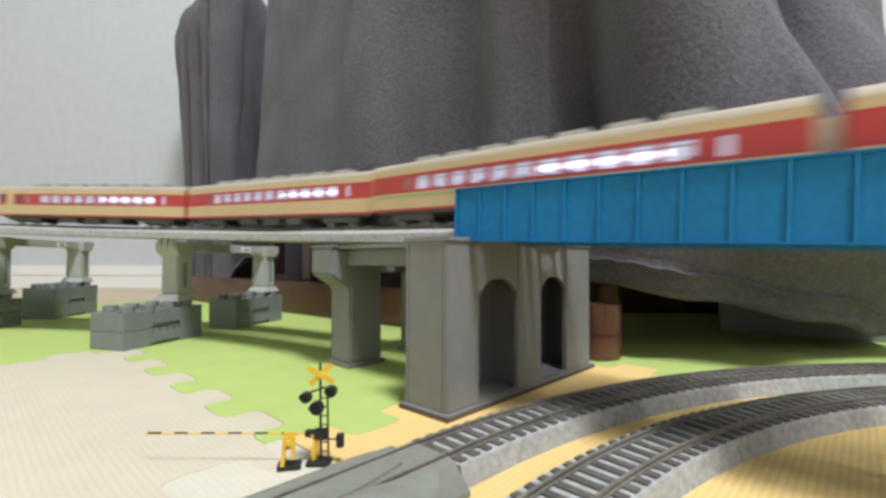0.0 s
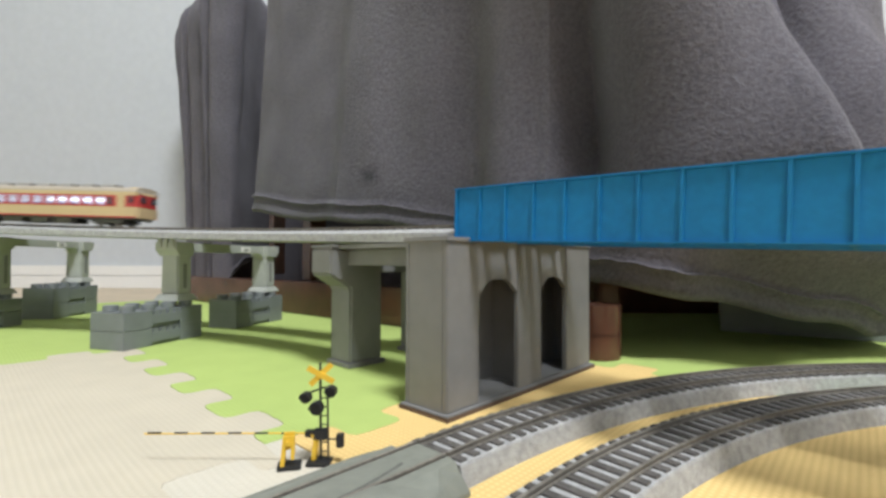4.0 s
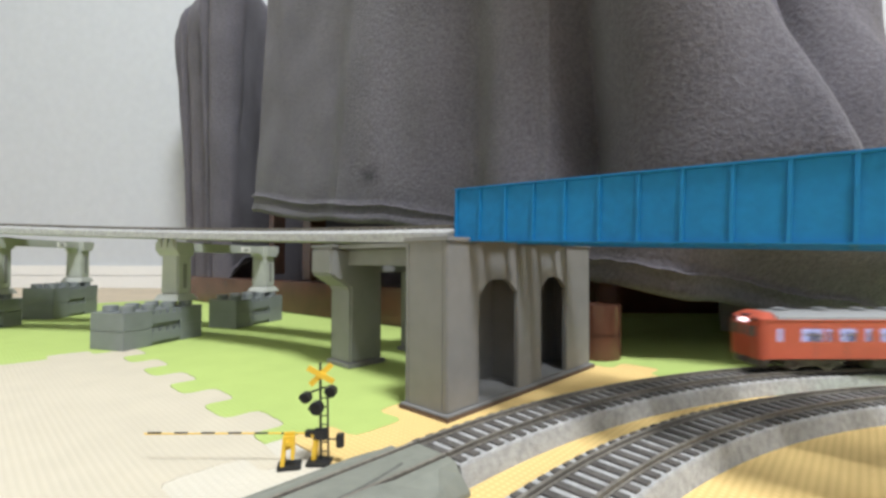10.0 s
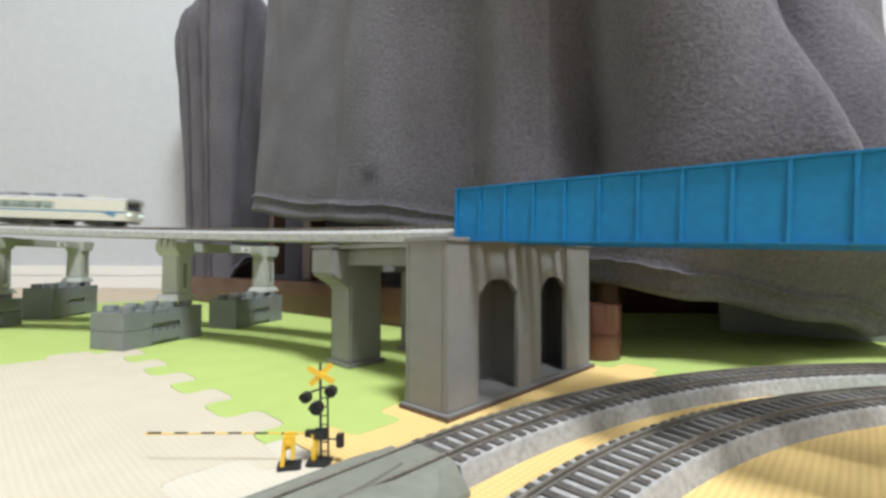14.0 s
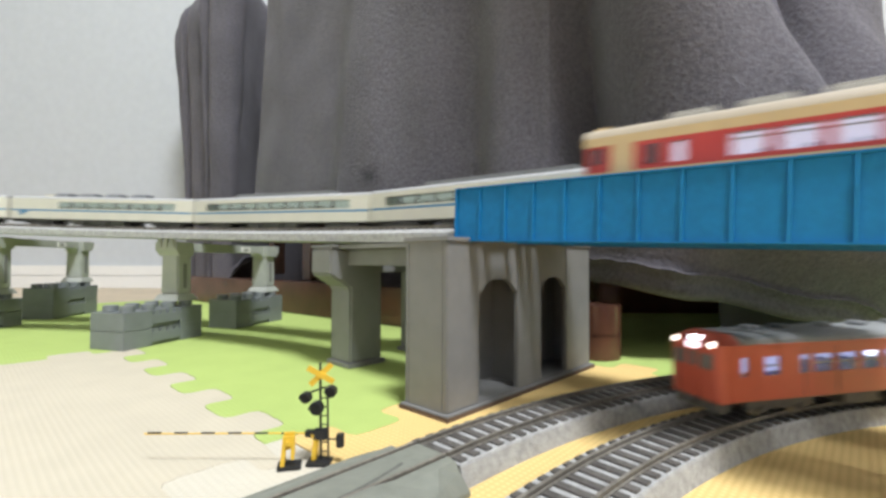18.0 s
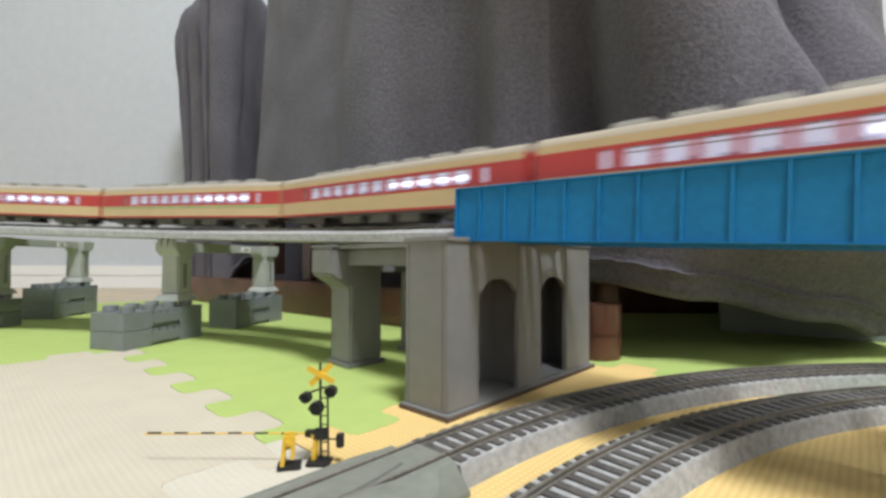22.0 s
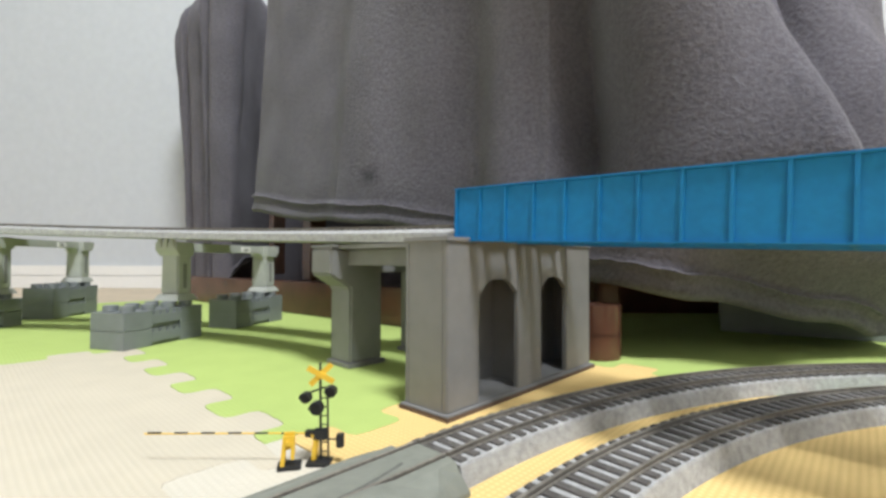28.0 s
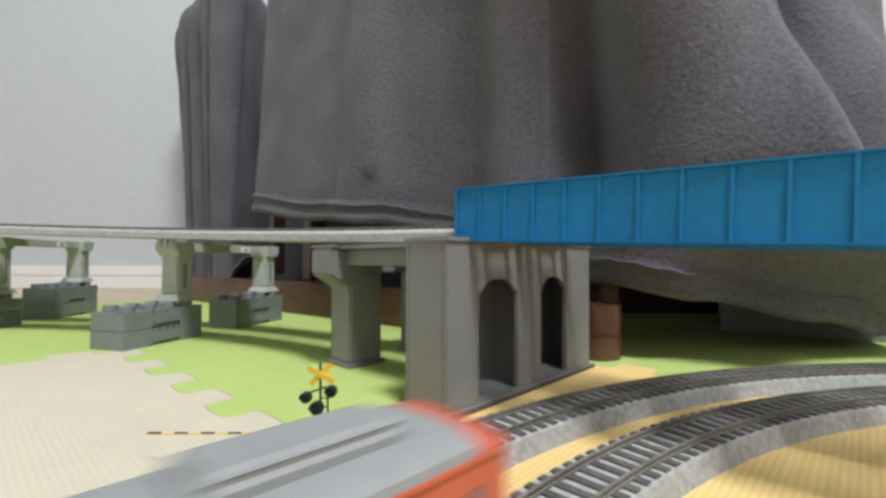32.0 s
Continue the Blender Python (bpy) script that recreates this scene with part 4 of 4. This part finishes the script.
def interior(car, L, seat_mat, strip=None, z=7.0, low=12.0, top=21.4, guide=M_GUIDE):
    """strip: the bright light strip (x0, x1, z0, z1)."""
    part("saloon_floor", Solid().box(-L / 2 + 2, L / 2 - 2, -8.6, 8.6, 6.5, z), M_INSIDE, car)
    s = Solid()
    n = int((L - 44) / 8.2)
    for i in range(n):
        x = -L / 2 + 24 + i * 8.2
        for y in (-6, 6):
            s.box(x, x + 1.4, y - 2.4, y + 2.4, z, z + 8.2)
            s.box(x + 1.4, x + 4.6, y - 2.4, y + 2.4, z, z + 3.2)
    part("seats", s, seat_mat, car, "rows of seats")
    part("light_guide", Solid().box(-L / 2 + 14, L / 2 - 14, -0.5, 0.5, low, top - 0.9), guide, car, "glowing interior light guide")
    if strip:
        part("light_strip", Solid().box(strip[0], strip[1], -1.0, 1.0, strip[2], strip[3]), M_ROOM_LIGHT, car, "glowing interior light strip")


GEAR = [(-24, -12, -8, -2, 1.6), (-9, 4, 2.5, 8, 1.4), (-10, 6, -8, -3, 1.8), (8, 20, -7.8, -1, 1.5), (10, 24, 2, 7.9, 1.7), (-26, -14, 1.5, 7.8, 1.5)]


def commuter_car(label, signs, vents, box=None):
    """Vermilion diesel car with a flat cab at each end; signs: lit at (front, rear)."""
    L, W, z0, z1 = 140.0, 9.7, 5.6, 21.0
    car = thing("diesel_car", label, "train car", group="vermilion trains")
    right = [(-63.2, -60.8), (-53.6, -44.8), (-43.4, -41.2), (-38.3, -31.4), (-27.9, -25.2)]
    right += [(-22.0 + 9.3 * i, -14.9 + 9.3 * i) for i in range(5)]
    right += [(28.4, 31.8), (34.6, 38.0), (40.0, 43.4), (46.4, 49.6), (52.4, 58.6), (61.4, 63.8)]
    w0, w1 = 12.3, 17.5
    left = [(-63.4, -61.0), (-55.5, -50.0), (-42.9, -39.2)] + [(-33.8 + 9.2 * i, -26.8 + 9.2 * i) for i in range(8)] + [(39.2, 42.9), (50.0, 55.5), (61.0, 63.4)]
    for y in (-W, W):
        o = 1 if y > 0 else -1
        holes = left if y > 0 else right
        side = part("side_wall", wall_panel(-L / 2 + 2.6, L / 2 - 2.6, y, z0, z1, holes, w0, w1), M_RED, car, "vermilion side wall")
        for a, b in holes:
            ya, yb = sorted((y - o * 0.15, y - o * 0.4))
            pane = part("window", Solid().box(a, b, ya, yb, w0, w1), M_GLASS, side)
            if b - a > 5:
                yc, yd = sorted((y - o * 0.05, y - o * 0.45))
                part("sash", Solid().box(a, b, yc, yd, 14.8, 15.15), M_WHEEL, pane)
        for x in (-42, 35):
            yc, yd = sorted((y + o * 0.02, y + o * 0.14))
            part("door_line", Solid().box(x - 6.2, x - 5.95, yc, yd, z0 + 0.8, 19.8).box(x + 6.0, x + 6.25, yc, yd, z0 + 0.8, 19.8), M_UNDER, side)
        ya, yb = sorted((y - o * 0.3, y + o * 0.35))
        part("gutter", Solid().box(-L / 2 + 2.6, L / 2 - 2.6, ya, yb, z1 - 0.5, z1), M_RED, car)
    part("roof", Solid().prism(roof_profile(W, z1, 23.7), -L / 2 + 7, L / 2 - 7, "x"), M_ROOF, car, "grey roof", smooth=True)
    for e in (-1, 1):
        face = [(e * (L / 2 - 2.6), -W), (e * (L / 2 - 0.9), -W + 0.6), (e * L / 2, -W + 2.4), (e * L / 2, W - 2.4), (e * (L / 2 - 0.9), W - 0.6), (e * (L / 2 - 2.6), W)]
        end = part("cab_front", Solid().prism(face, z0 - 0.5, 21.1), M_RED, car, "vermilion cab front", bevel=0.25)
        cap = [(e * (L / 2 - 7.0), -W)] + face + [(e * (L / 2 - 7.0), W)]
        small = [(e * (L / 2 - 7.2), -W * 0.6), (e * (L / 2 - 5.4), -W * 0.62), (e * (L / 2 - 4.2), -W * 0.5), (e * (L / 2 - 3.6), -W * 0.35), (e * (L / 2 - 3.6), W * 0.35), (e * (L / 2 - 4.2), W * 0.5), (e * (L / 2 - 5.4), W * 0.62), (e * (L / 2 - 7.2), W * 0.6)]
        part("roof_end", Solid().prism(cap, 21.0, 23.5, "z", small), M_RED, car, "vermilion roof end", bevel=0.2)
        f = e * L / 2
        for ya, yb in ((-7.0, -2.4), (2.4, 7.0)):
            part("windshield", Solid().box(*sorted((f - e * 0.4, f + e * 0.12)), ya, yb, 13.8, 18.0), M_CAB_PANE, end)
        part("end_door_window", Solid().box(*sorted((f - e * 0.4, f + e * 0.1)), -1.5, 1.5, 14.0, 18.2), M_CAB_PANE, end)
        part("gangway_frame", Solid().box(*sorted((f, f + e * 0.55)), -2.3, -1.8, z0, 19.2).box(*sorted((f, f + e * 0.55)), 1.8, 2.3, z0, 19.2), M_RED, end)
        lit = signs[0] if e > 0 else signs[1]
        part("destination_sign", Solid().box(*sorted((f - e * 1.0, f + e * 0.25)), -2.3, 2.3, 19.1, 20.8), M_SIGN if lit else M_WINDSHIELD, end, "lit destination sign" if lit else "dark destination sign")
        for y in (-6.6, 6.6):
            on = lit and e > 0
            part("headlight", Solid().tube(0.85, *sorted((f - e * 1.4, f + e * 0.3)), "x", (y, 20.7), 14), M_HEADLIGHT if on else M_WINDSHIELD, end, "lit headlight" if on else "dark lamp")
        for y in (-1.2, 1.2):
            on = lit and e > 0
            part("centre_lamp", Solid().tube(0.7, *sorted((f - e * 2.4, f - e * 0.2)), "x", (y, 21.8), 12), M_CENTRE if on else M_WINDSHIELD, end, "lit centre lamp" if on else "dark lamp")
        part("snow_plough", Solid().box(*sorted((f - e * 5, f - e * 0.8)), -7.6, 7.6, 2.0, 5.2), M_UNDER, car, bevel=0.3)
    for x in vents:
        part("roof_vent", Solid().tube(2.4, 23.2, 24.2, at=(x, 0), n=20, r1=2.2).tube(3.0, 24.2, 24.8, at=(x, 0), n=20, r1=2.6), M_ROOF_DARK, car, "round grey roof vent", bevel=0.2)
    if box:
        x0, x1 = box
        part("cooler_box", Solid().prism([(-5.0, 22.5), (5.0, 22.5), (4.8, 25.1), (3.8, 25.9), (-3.8, 25.9), (-4.8, 25.1)], x0, x1, "x"), M_ROOF, car, "grey roof box", bevel=0.7)
        part("cooler_base", Solid().box(x0 - 1.6, x1 + 1.6, -5.8, 5.8, 22.3, 23.1), M_ROOF, car, bevel=0.2)
        for x, y in ((x0 + 2, -6.9), (x1 - 2, 6.9)):
            part("side_vent", Solid().tube(1.6, 21.4, 23.7, at=(x, y), n=18, r1=1.4), M_ROOF_DARK, car, "small round roof vent", bevel=0.2)
    part("roof_hatch", Solid().box(52, 58, -3, 3, 23.3, 23.9), M_ROOF, car, bevel=0.25)
    interior(car, L, M_SEAT, (-3.5, 3.5, 12.6, 15.8), low=10.8, guide=M_GUIDE_BLUE)
    underframe(car, L, GEAR)
    return car


def express_car(label, cab_front, cab_rear, green):
    """Cream and red express diesel car."""
    L, W, z0, z1 = 150.4, 9.7, 5.8, 22.8
    car = thing("express_car", label, "train car", group="cream and red train")
    b0, b1 = 12.9, 20.4
    holes = [] if cab_rear else [(-60, -57.5)]
    x = -52.0
    while x < (40 if cab_front else 46):
        holes.append((x, x + 7.0))
        x += 9.2
    holes += [(47.6, 50.4)] if cab_front else [(51.0, 53.6)]
    ends = (-L / 2 + (15 if cab_rear else 0.4), L / 2 - (15 if cab_front else 0.4))
    for y in (-W, W):
        o = 1 if y > 0 else -1
        part("lower_wall", wall_panel(-L / 2 + 1, L / 2 - 1, y, z0 + 0.9, b0, [], 0, 0), M_CREAM, car, "cream lower wall")
        ya, yb = sorted((y, y - o * 0.6))
        part("red_hem", Solid().box(-L / 2 + 1, L / 2 - 1, ya, yb, z0, z0 + 0.9), M_BAND, car, "red hem stripe")
        band = part("window_band", wall_panel(ends[0], ends[1], y, b0, b1, holes, 14.0, 19.3), M_BAND, car, "red window band")
        for a, b in holes:
            yc, yd = sorted((y - o * 0.15, y - o * 0.4))
            pane = part("window", Solid().box(a, b, yc, yd, 14.0, 19.3), M_GLASS, band)
            yc, yd = sorted((y - o * 0.05, y - o * 0.45))
            if b - a > 5:
                part("sash", Solid().box(a, b, yc, yd, 17.6, 17.9), M_WHEEL, pane)
        part("upper_wall", wall_panel(-L / 2 + 1, L / 2 - 1, y, b1, z1, [], 0, 0), M_CREAM, car, "cream upper wall")
        if green:
            yc, yd = sorted((y + o * 0.02, y + o * 0.12))
            part("green_line", Solid().box(-L / 2 + 1, L / 2 - 1, yc, yd, b0 - 1.3, b0 - 0.4), M_GREENLINE, car, "pale green line below the windows")
    part("roof", Solid().prism(roof_profile(W, z1, 26.4), -L / 2 + 0.8, L / 2 - 0.8, "x"), M_CREAM_ROOF, car, "beige roof", smooth=True)
    for e, cab in ((1, cab_front), (-1, cab_rear)):
        f = e * L / 2
        if cab:
            face = [(f - e * 7, -W), (f - e * 1.6, -W + 0.5), (f - e * 0.2, -W + 2.8), (f, 0), (f - e * 0.2, W - 2.8), (f - e * 1.6, W - 0.5), (f - e * 7, W)]
            part("cab_lower", Solid().prism(face, z0, b0), M_CREAM, car, "cream cab front", bevel=0.25)
            part("cab_side", Solid().prism([(f - e * 15.0, -W), (f - e * 9.0, -W), (f - e * 9.0, W), (f - e * 15.0, W)], b0, b1), M_CREAM, car, "cream cab side")
            for y in (-W, W):
                o = 1 if y > 0 else -1
                part("cab_door_window", Solid().box(*sorted((f - e * 21.4, f - e * 18.0)), *sorted((y - o * 0.5, y + o * 0.1)), 14.2, 19.2), M_WINDSHIELD, car, "dark cab door window")
            cabu = part("cab_upper", Solid().prism([(f - e * 8.95, -W + 0.02)] + face[1:-1] + [(f - e * 8.95, W - 0.02)], b0, 21.2), M_BAND, car, "red cab front", bevel=0.2)
            small = [(f - e * 7, -W * 0.8), (f - e * 3.6, -W * 0.75), (f - e * 2.4, -W * 0.5), (f - e * 2.2, 0), (f - e * 2.4, W * 0.5), (f - e * 3.6, W * 0.75), (f - e * 7, W * 0.8)]
            part("cab_roof", Solid().prism(face, 21.2, 26.2, "z", small), M_CREAM, car, "cream cab roof", bevel=0.3)
            for ya, yb in ((-7.0, -2.2), (2.2, 7.0)):
                part("windshield", Solid().box(*sorted((f - e * 1.2, f + e * 0.08)), ya, yb, 15.8, 20.0), M_WINDSHIELD, cabu)
            for y in (-W, W):
                o = 1 if y > 0 else -1
                part("side_windshield", Solid().box(*sorted((f - e * 6.6, f - e * 3.4)), *sorted((y - o * 0.9, y - o * 0.02)), 15.4, 19.6), M_WINDSHIELD, cabu)
            for y in (-6.2, 6.2):
                part("marker_lamp", Solid().tube(1.0, *sorted((f - e * 1.4, f + e * 0.25)), "x", (y, 23.0), 14), M_INSIDE, cabu, "round lamp")
        else:
            part("end_wall", Solid().box(*sorted((f - e * 1.0, f - e * 0.1)), -W, W, z0, z1), M_BAND if not green else M_CREAM, car, bevel=0.2)
            part("gangway", Solid().box(*sorted((f - e * 0.1, f + e * 2.45)), -5.2, 5.2, 6.2, 20.8), M_INSIDE, car, "pale gangway bellows", bevel=0.3)
    for i in range(7):
        x = -48 + i * 16.0
        part("cooler", Solid().prism([(-4.6, 25.6), (4.6, 25.6), (4.2, 27.8), (3.0, 28.5), (-3.0, 28.5), (-4.2, 27.8)], x - 5.2, x + 5.2, "x"), M_COOLER, car, "grey roof cooler", bevel=0.5)
    interior(car, L, M_SEAT, (-44, -2, 17.4, 19.0), top=21.8)
    underframe(car, L, GEAR)
    return car


def limited_car(label, cab_front, cab_rear, dark_box):
    """Ivory limited express car with a blue line."""
    L, W, z0, z1 = 153.5, 9.6, 5.4, 20.6
    car = thing("limited_express_car", label, "train car", group="ivory and blue train")
    lo = -L / 2 + (42 if cab_rear else 12)
    hi = L / 2 - (55 if cab_front else 14)
    holes = []
    n = int((hi - lo) / 11.6)
    step = (hi - lo) / n
    for i in range(n):
        holes.append((lo + i * step + 0.7, lo + (i + 1) * step - 0.7))
    for y in (-W, W):
        o = 1 if y > 0 else -1
        part("lower_wall", wall_panel(-L / 2 + 1, L / 2 - 1, y, z0, 11.2, [], 0, 0), M_IVORY, car, "ivory lower wall")
        part("blue_line", wall_panel(-L / 2 + 1, L / 2 - 1, y, 11.2, 12.4, [], 0, 0), M_BLUELINE, car, "blue line below the windows")
        up = part("upper_wall", wall_panel(-L / 2 + 1, L / 2 - 1, y, 12.4, z1, holes, 13.3, 18.2), M_IVORY, car, "ivory window wall")
        for a, b in holes:
            yc, yd = sorted((y - o * 0.15, y - o * 0.4))
            part("window", Solid().box(a, b, yc, yd, 13.3, 18.2), M_GLASS_GREEN, up)
        for a, b in zip(holes[:-1], holes[1:]):
            yc, yd = sorted((y + o * 0.02, y + o * 0.12))
            part("window_pillar", Solid().box(a[1], b[0], yc, yd, 13.3, 18.2), M_WINDSHIELD, up)
    part("roof", Solid().prism(roof_profile(W, z1, 22.9), -L / 2 + 0.8, L / 2 - 0.8, "x"), M_WHITE_ROOF, car, "pale grey roof", smooth=True)
    for e, cab in ((1, cab_front), (-1, cab_rear)):
        f = e * L / 2
        if cab:
            face = [(f - e * 9, -W), (f - e * 2.2, -W + 0.6), (f - e * 0.4, -W + 3), (f, 0), (f - e * 0.4, W - 3), (f - e * 2.2, W - 0.6), (f - e * 9, W)]
            cf = part("cab_lower", Solid().prism(face, z0, 13.6), M_IVORY, car, "ivory cab front", bevel=0.25)
            small = [(f - e * 9, -W * 0.9), (f - e * 4.6, -W * 0.86), (f - e * 3.4, -W * 0.6), (f - e * 3.0, 0), (f - e * 3.4, W * 0.6), (f - e * 4.6, W * 0.86), (f - e * 9, W * 0.9)]
            part("cab_glass", Solid().prism(face, 13.6, 18.8, "z", small), M_WINDSHIELD, car, "dark wrap-round cab window", bevel=0.2)
            tiny = [(f - e * 9, -W * 0.6), (f - e * 6, -W * 0.6), (f - e * 5, -W * 0.4), (f - e * 4.6, 0), (f - e * 5, W * 0.4), (f - e * 6, W * 0.6), (f - e * 9, W * 0.6)]
            part("cab_roof", Solid().prism(small, 18.8, 22.6, "z", tiny), M_IVORY, car, "ivory cab roof", bevel=0.2)
            for y in (-6.4, 6.4):
                part("headlight", Solid().box(*sorted((f - e * 2.0, f + e * 0.1)), y - 0.8, y + 0.8, 10.0, 11.2), M_HEAD_DIM if e > 0 else M_WINDSHIELD, cf, "lit headlight" if e > 0 else "dark lamp")
            for y in (-W, W):
                o = 1 if y > 0 else -1
                part("blue_flash", Solid().prism([(f - e * 18, 11.2), (f - e * 9.2, 7.6), (f - e * 9.2, 11.2)], *sorted((y + o * 0.02, y + o * 0.14)), "y"), M_BLUELINE, cf)
        else:
            part("end_wall", Solid().box(*sorted((f - e * 1.0, f - e * 0.1)), -W, W, z0, z1).box(*sorted((f - e * 0.1, f + e * 1.3)), -3.4, 3.4, 6.0, 19.8), M_IVORY, car, bevel=0.2)
    if dark_box:
        part("roof_duct", Solid().box(-40, 44, -4.6, 4.6, 22.0, 25.0), M_ROOF_DARK, car, "long dark roof duct", bevel=0.5)
    else:
        for x in (-38, -16, 6, 28):
            part("cooler", Solid().prism([(-5, 22.0), (5, 22.0), (4.4, 24.6), (3, 25.6), (-3, 25.6), (-4.4, 24.6)], x - 6.2, x + 6.2, "x"), M_ROOF_DARK, car, "dark grey roof cooler", bevel=0.6)
    for e, cab in ((1, cab_front), (-1, cab_rear)):
        if cab:
            part("roof_hatch", Solid().box(*sorted((e * (L / 2 - 24), e * (L / 2 - 33))), -4.0, 4.0, 22.4, 24.6), M_IVORY, car, "white roof hatch", bevel=0.5)
    interior(car, L, M_INSIDE, top=19.8, guide=M_GUIDE_PALE)
    underframe(car, L, GEAR)
    return car


# ---- trains and their runs ----
RED = "vermilion diesel railcar with grey roof, on the ground-level track"
CREAM = "cream diesel express car with red band, on the viaduct"
IVORY = "ivory limited express car with blue line, on the viaduct"
origin = Matrix()
VENTS = (50, 39, 22, 7, -9, -22)
red_a = commuter_car(RED, (False, True), VENTS + (-36,), (-61, -45))
red_b = commuter_car(RED, (True, True), VENTS, (-56, -34))
red_c = commuter_car(RED, (True, False), VENTS, (-56, -34))
red_d = commuter_car(RED, (False, True), VENTS + (-38, -55))
train_outer = [red_a, red_d]
train_inner = [red_b, red_c]
ex_head = express_car(CREAM, True, False, False)
ex_mid = express_car(CREAM, False, False, False)
ex_green = express_car("cream express car with red band and pale green line", False, False, True)
ex_tail = express_car(CREAM, False, True, False)
train_near = [ex_head, ex_mid, ex_green, copy_thing(ex_mid, origin), ex_tail]
li_head = limited_car(IVORY, True, False, False)
li_duct = limited_car("ivory express car with blue line and long dark roof duct", False, False, True)
li_mid = limited_car(IVORY, False, False, False)
li_cab = limited_car(IVORY, False, True, False)
li_tail = limited_car(IVORY, False, True, False)
train_far = [li_head, li_mid, li_duct, copy_thing(li_duct, origin), li_cab, li_tail]


def car_pose(way, s, sense, bogie_gap=48.0):
    """Pose of a car whose middle is at s, running in the sense +1 or -1 along the way."""
    xa, ya, za = way(s - sense * bogie_gap)[:3]
    xb, yb, zb = way(s + sense * bogie_gap)[:3]
    a, b = Vector((xa, ya, za)) * MM, Vector((xb, yb, zb)) * MM
    fx = (b - a).normalized()
    fy = Vector((0, 0, 1)).cross(fx).normalized()
    fz = fx.cross(fy)
    m = Matrix((fx, fy, fz)).transposed().to_4x4()
    m.translation = (a + b) / 2
    return m


def glide(table, t):
    """Straight-line reading of a short table of (seconds, value)."""
    for (ta, va), (tb, vb) in zip(table[:-1], table[1:]):
        if t <= tb:
            return va + (vb - va) * max(0.0, t - ta) / (tb - ta)
    return table[-1][1]


def run(train, way, course, pitch, sense):
    """course(t): place of the train's leading end along the way."""
    for k, car in enumerate(train):
        walk(car, [(i * 0.2, car_pose(way, course(i * 0.2) - sense * (k + 0.5) * pitch, sense)) for i in range(161)])


def near_course(t):
    """Express: gathering speed a little on each pass; one lap between the passes."""
    if t < 3.6:
        return 364.0 + 8.0 * (1 - smooth(0.0, 1.3, t)) + 166.2 * t + 0.38 * t * t - NEAR_LEN
    if t < 18.0:
        return glide(((3.6, 364.0 + 166.2 * 3.6 + 4.9 - NEAR_LEN), (18.0, -34.0)), t)
    d = t - 18.0
    return -42.6 + 8.6 * (1 - smooth(0.0, 1.2, d)) + 157.1 * d + (0.8 * d * d if d < 7 else 11.2 * d - 39.2)


def far_course(t):
    d = t - 14.0
    if t < 13.0:
        return glide(((0.0, 2150.0), (13.0, 324.6 + 169.6)), t)
    return 324.6 - 170.2 * d - (0.53 * d * d if d < 7 else 3.7 * d)


def motions():
    v = OUT_LEN / 15.9
    run(train_outer, OUT_WAY, lambda t: -6.5 + v * (t - 22.5), 146.5, 1)
    w = IN_LEN / 11.65
    lag = ((0, 6), (7, 6), (9, 6), (17.5, 1), (20.5, 0), (29, 5), (30, 6), (32, 2))
    run(train_inner, IN_WAY, lambda t: 74.0 - w * (t - 29.6) + glide(lag, t), 144.0, -1)
    run(train_near, NEAR_WAY, near_course, 154.3, 1)
    run(train_far, FAR_WAY, far_course, 157.4, -1)


motions()
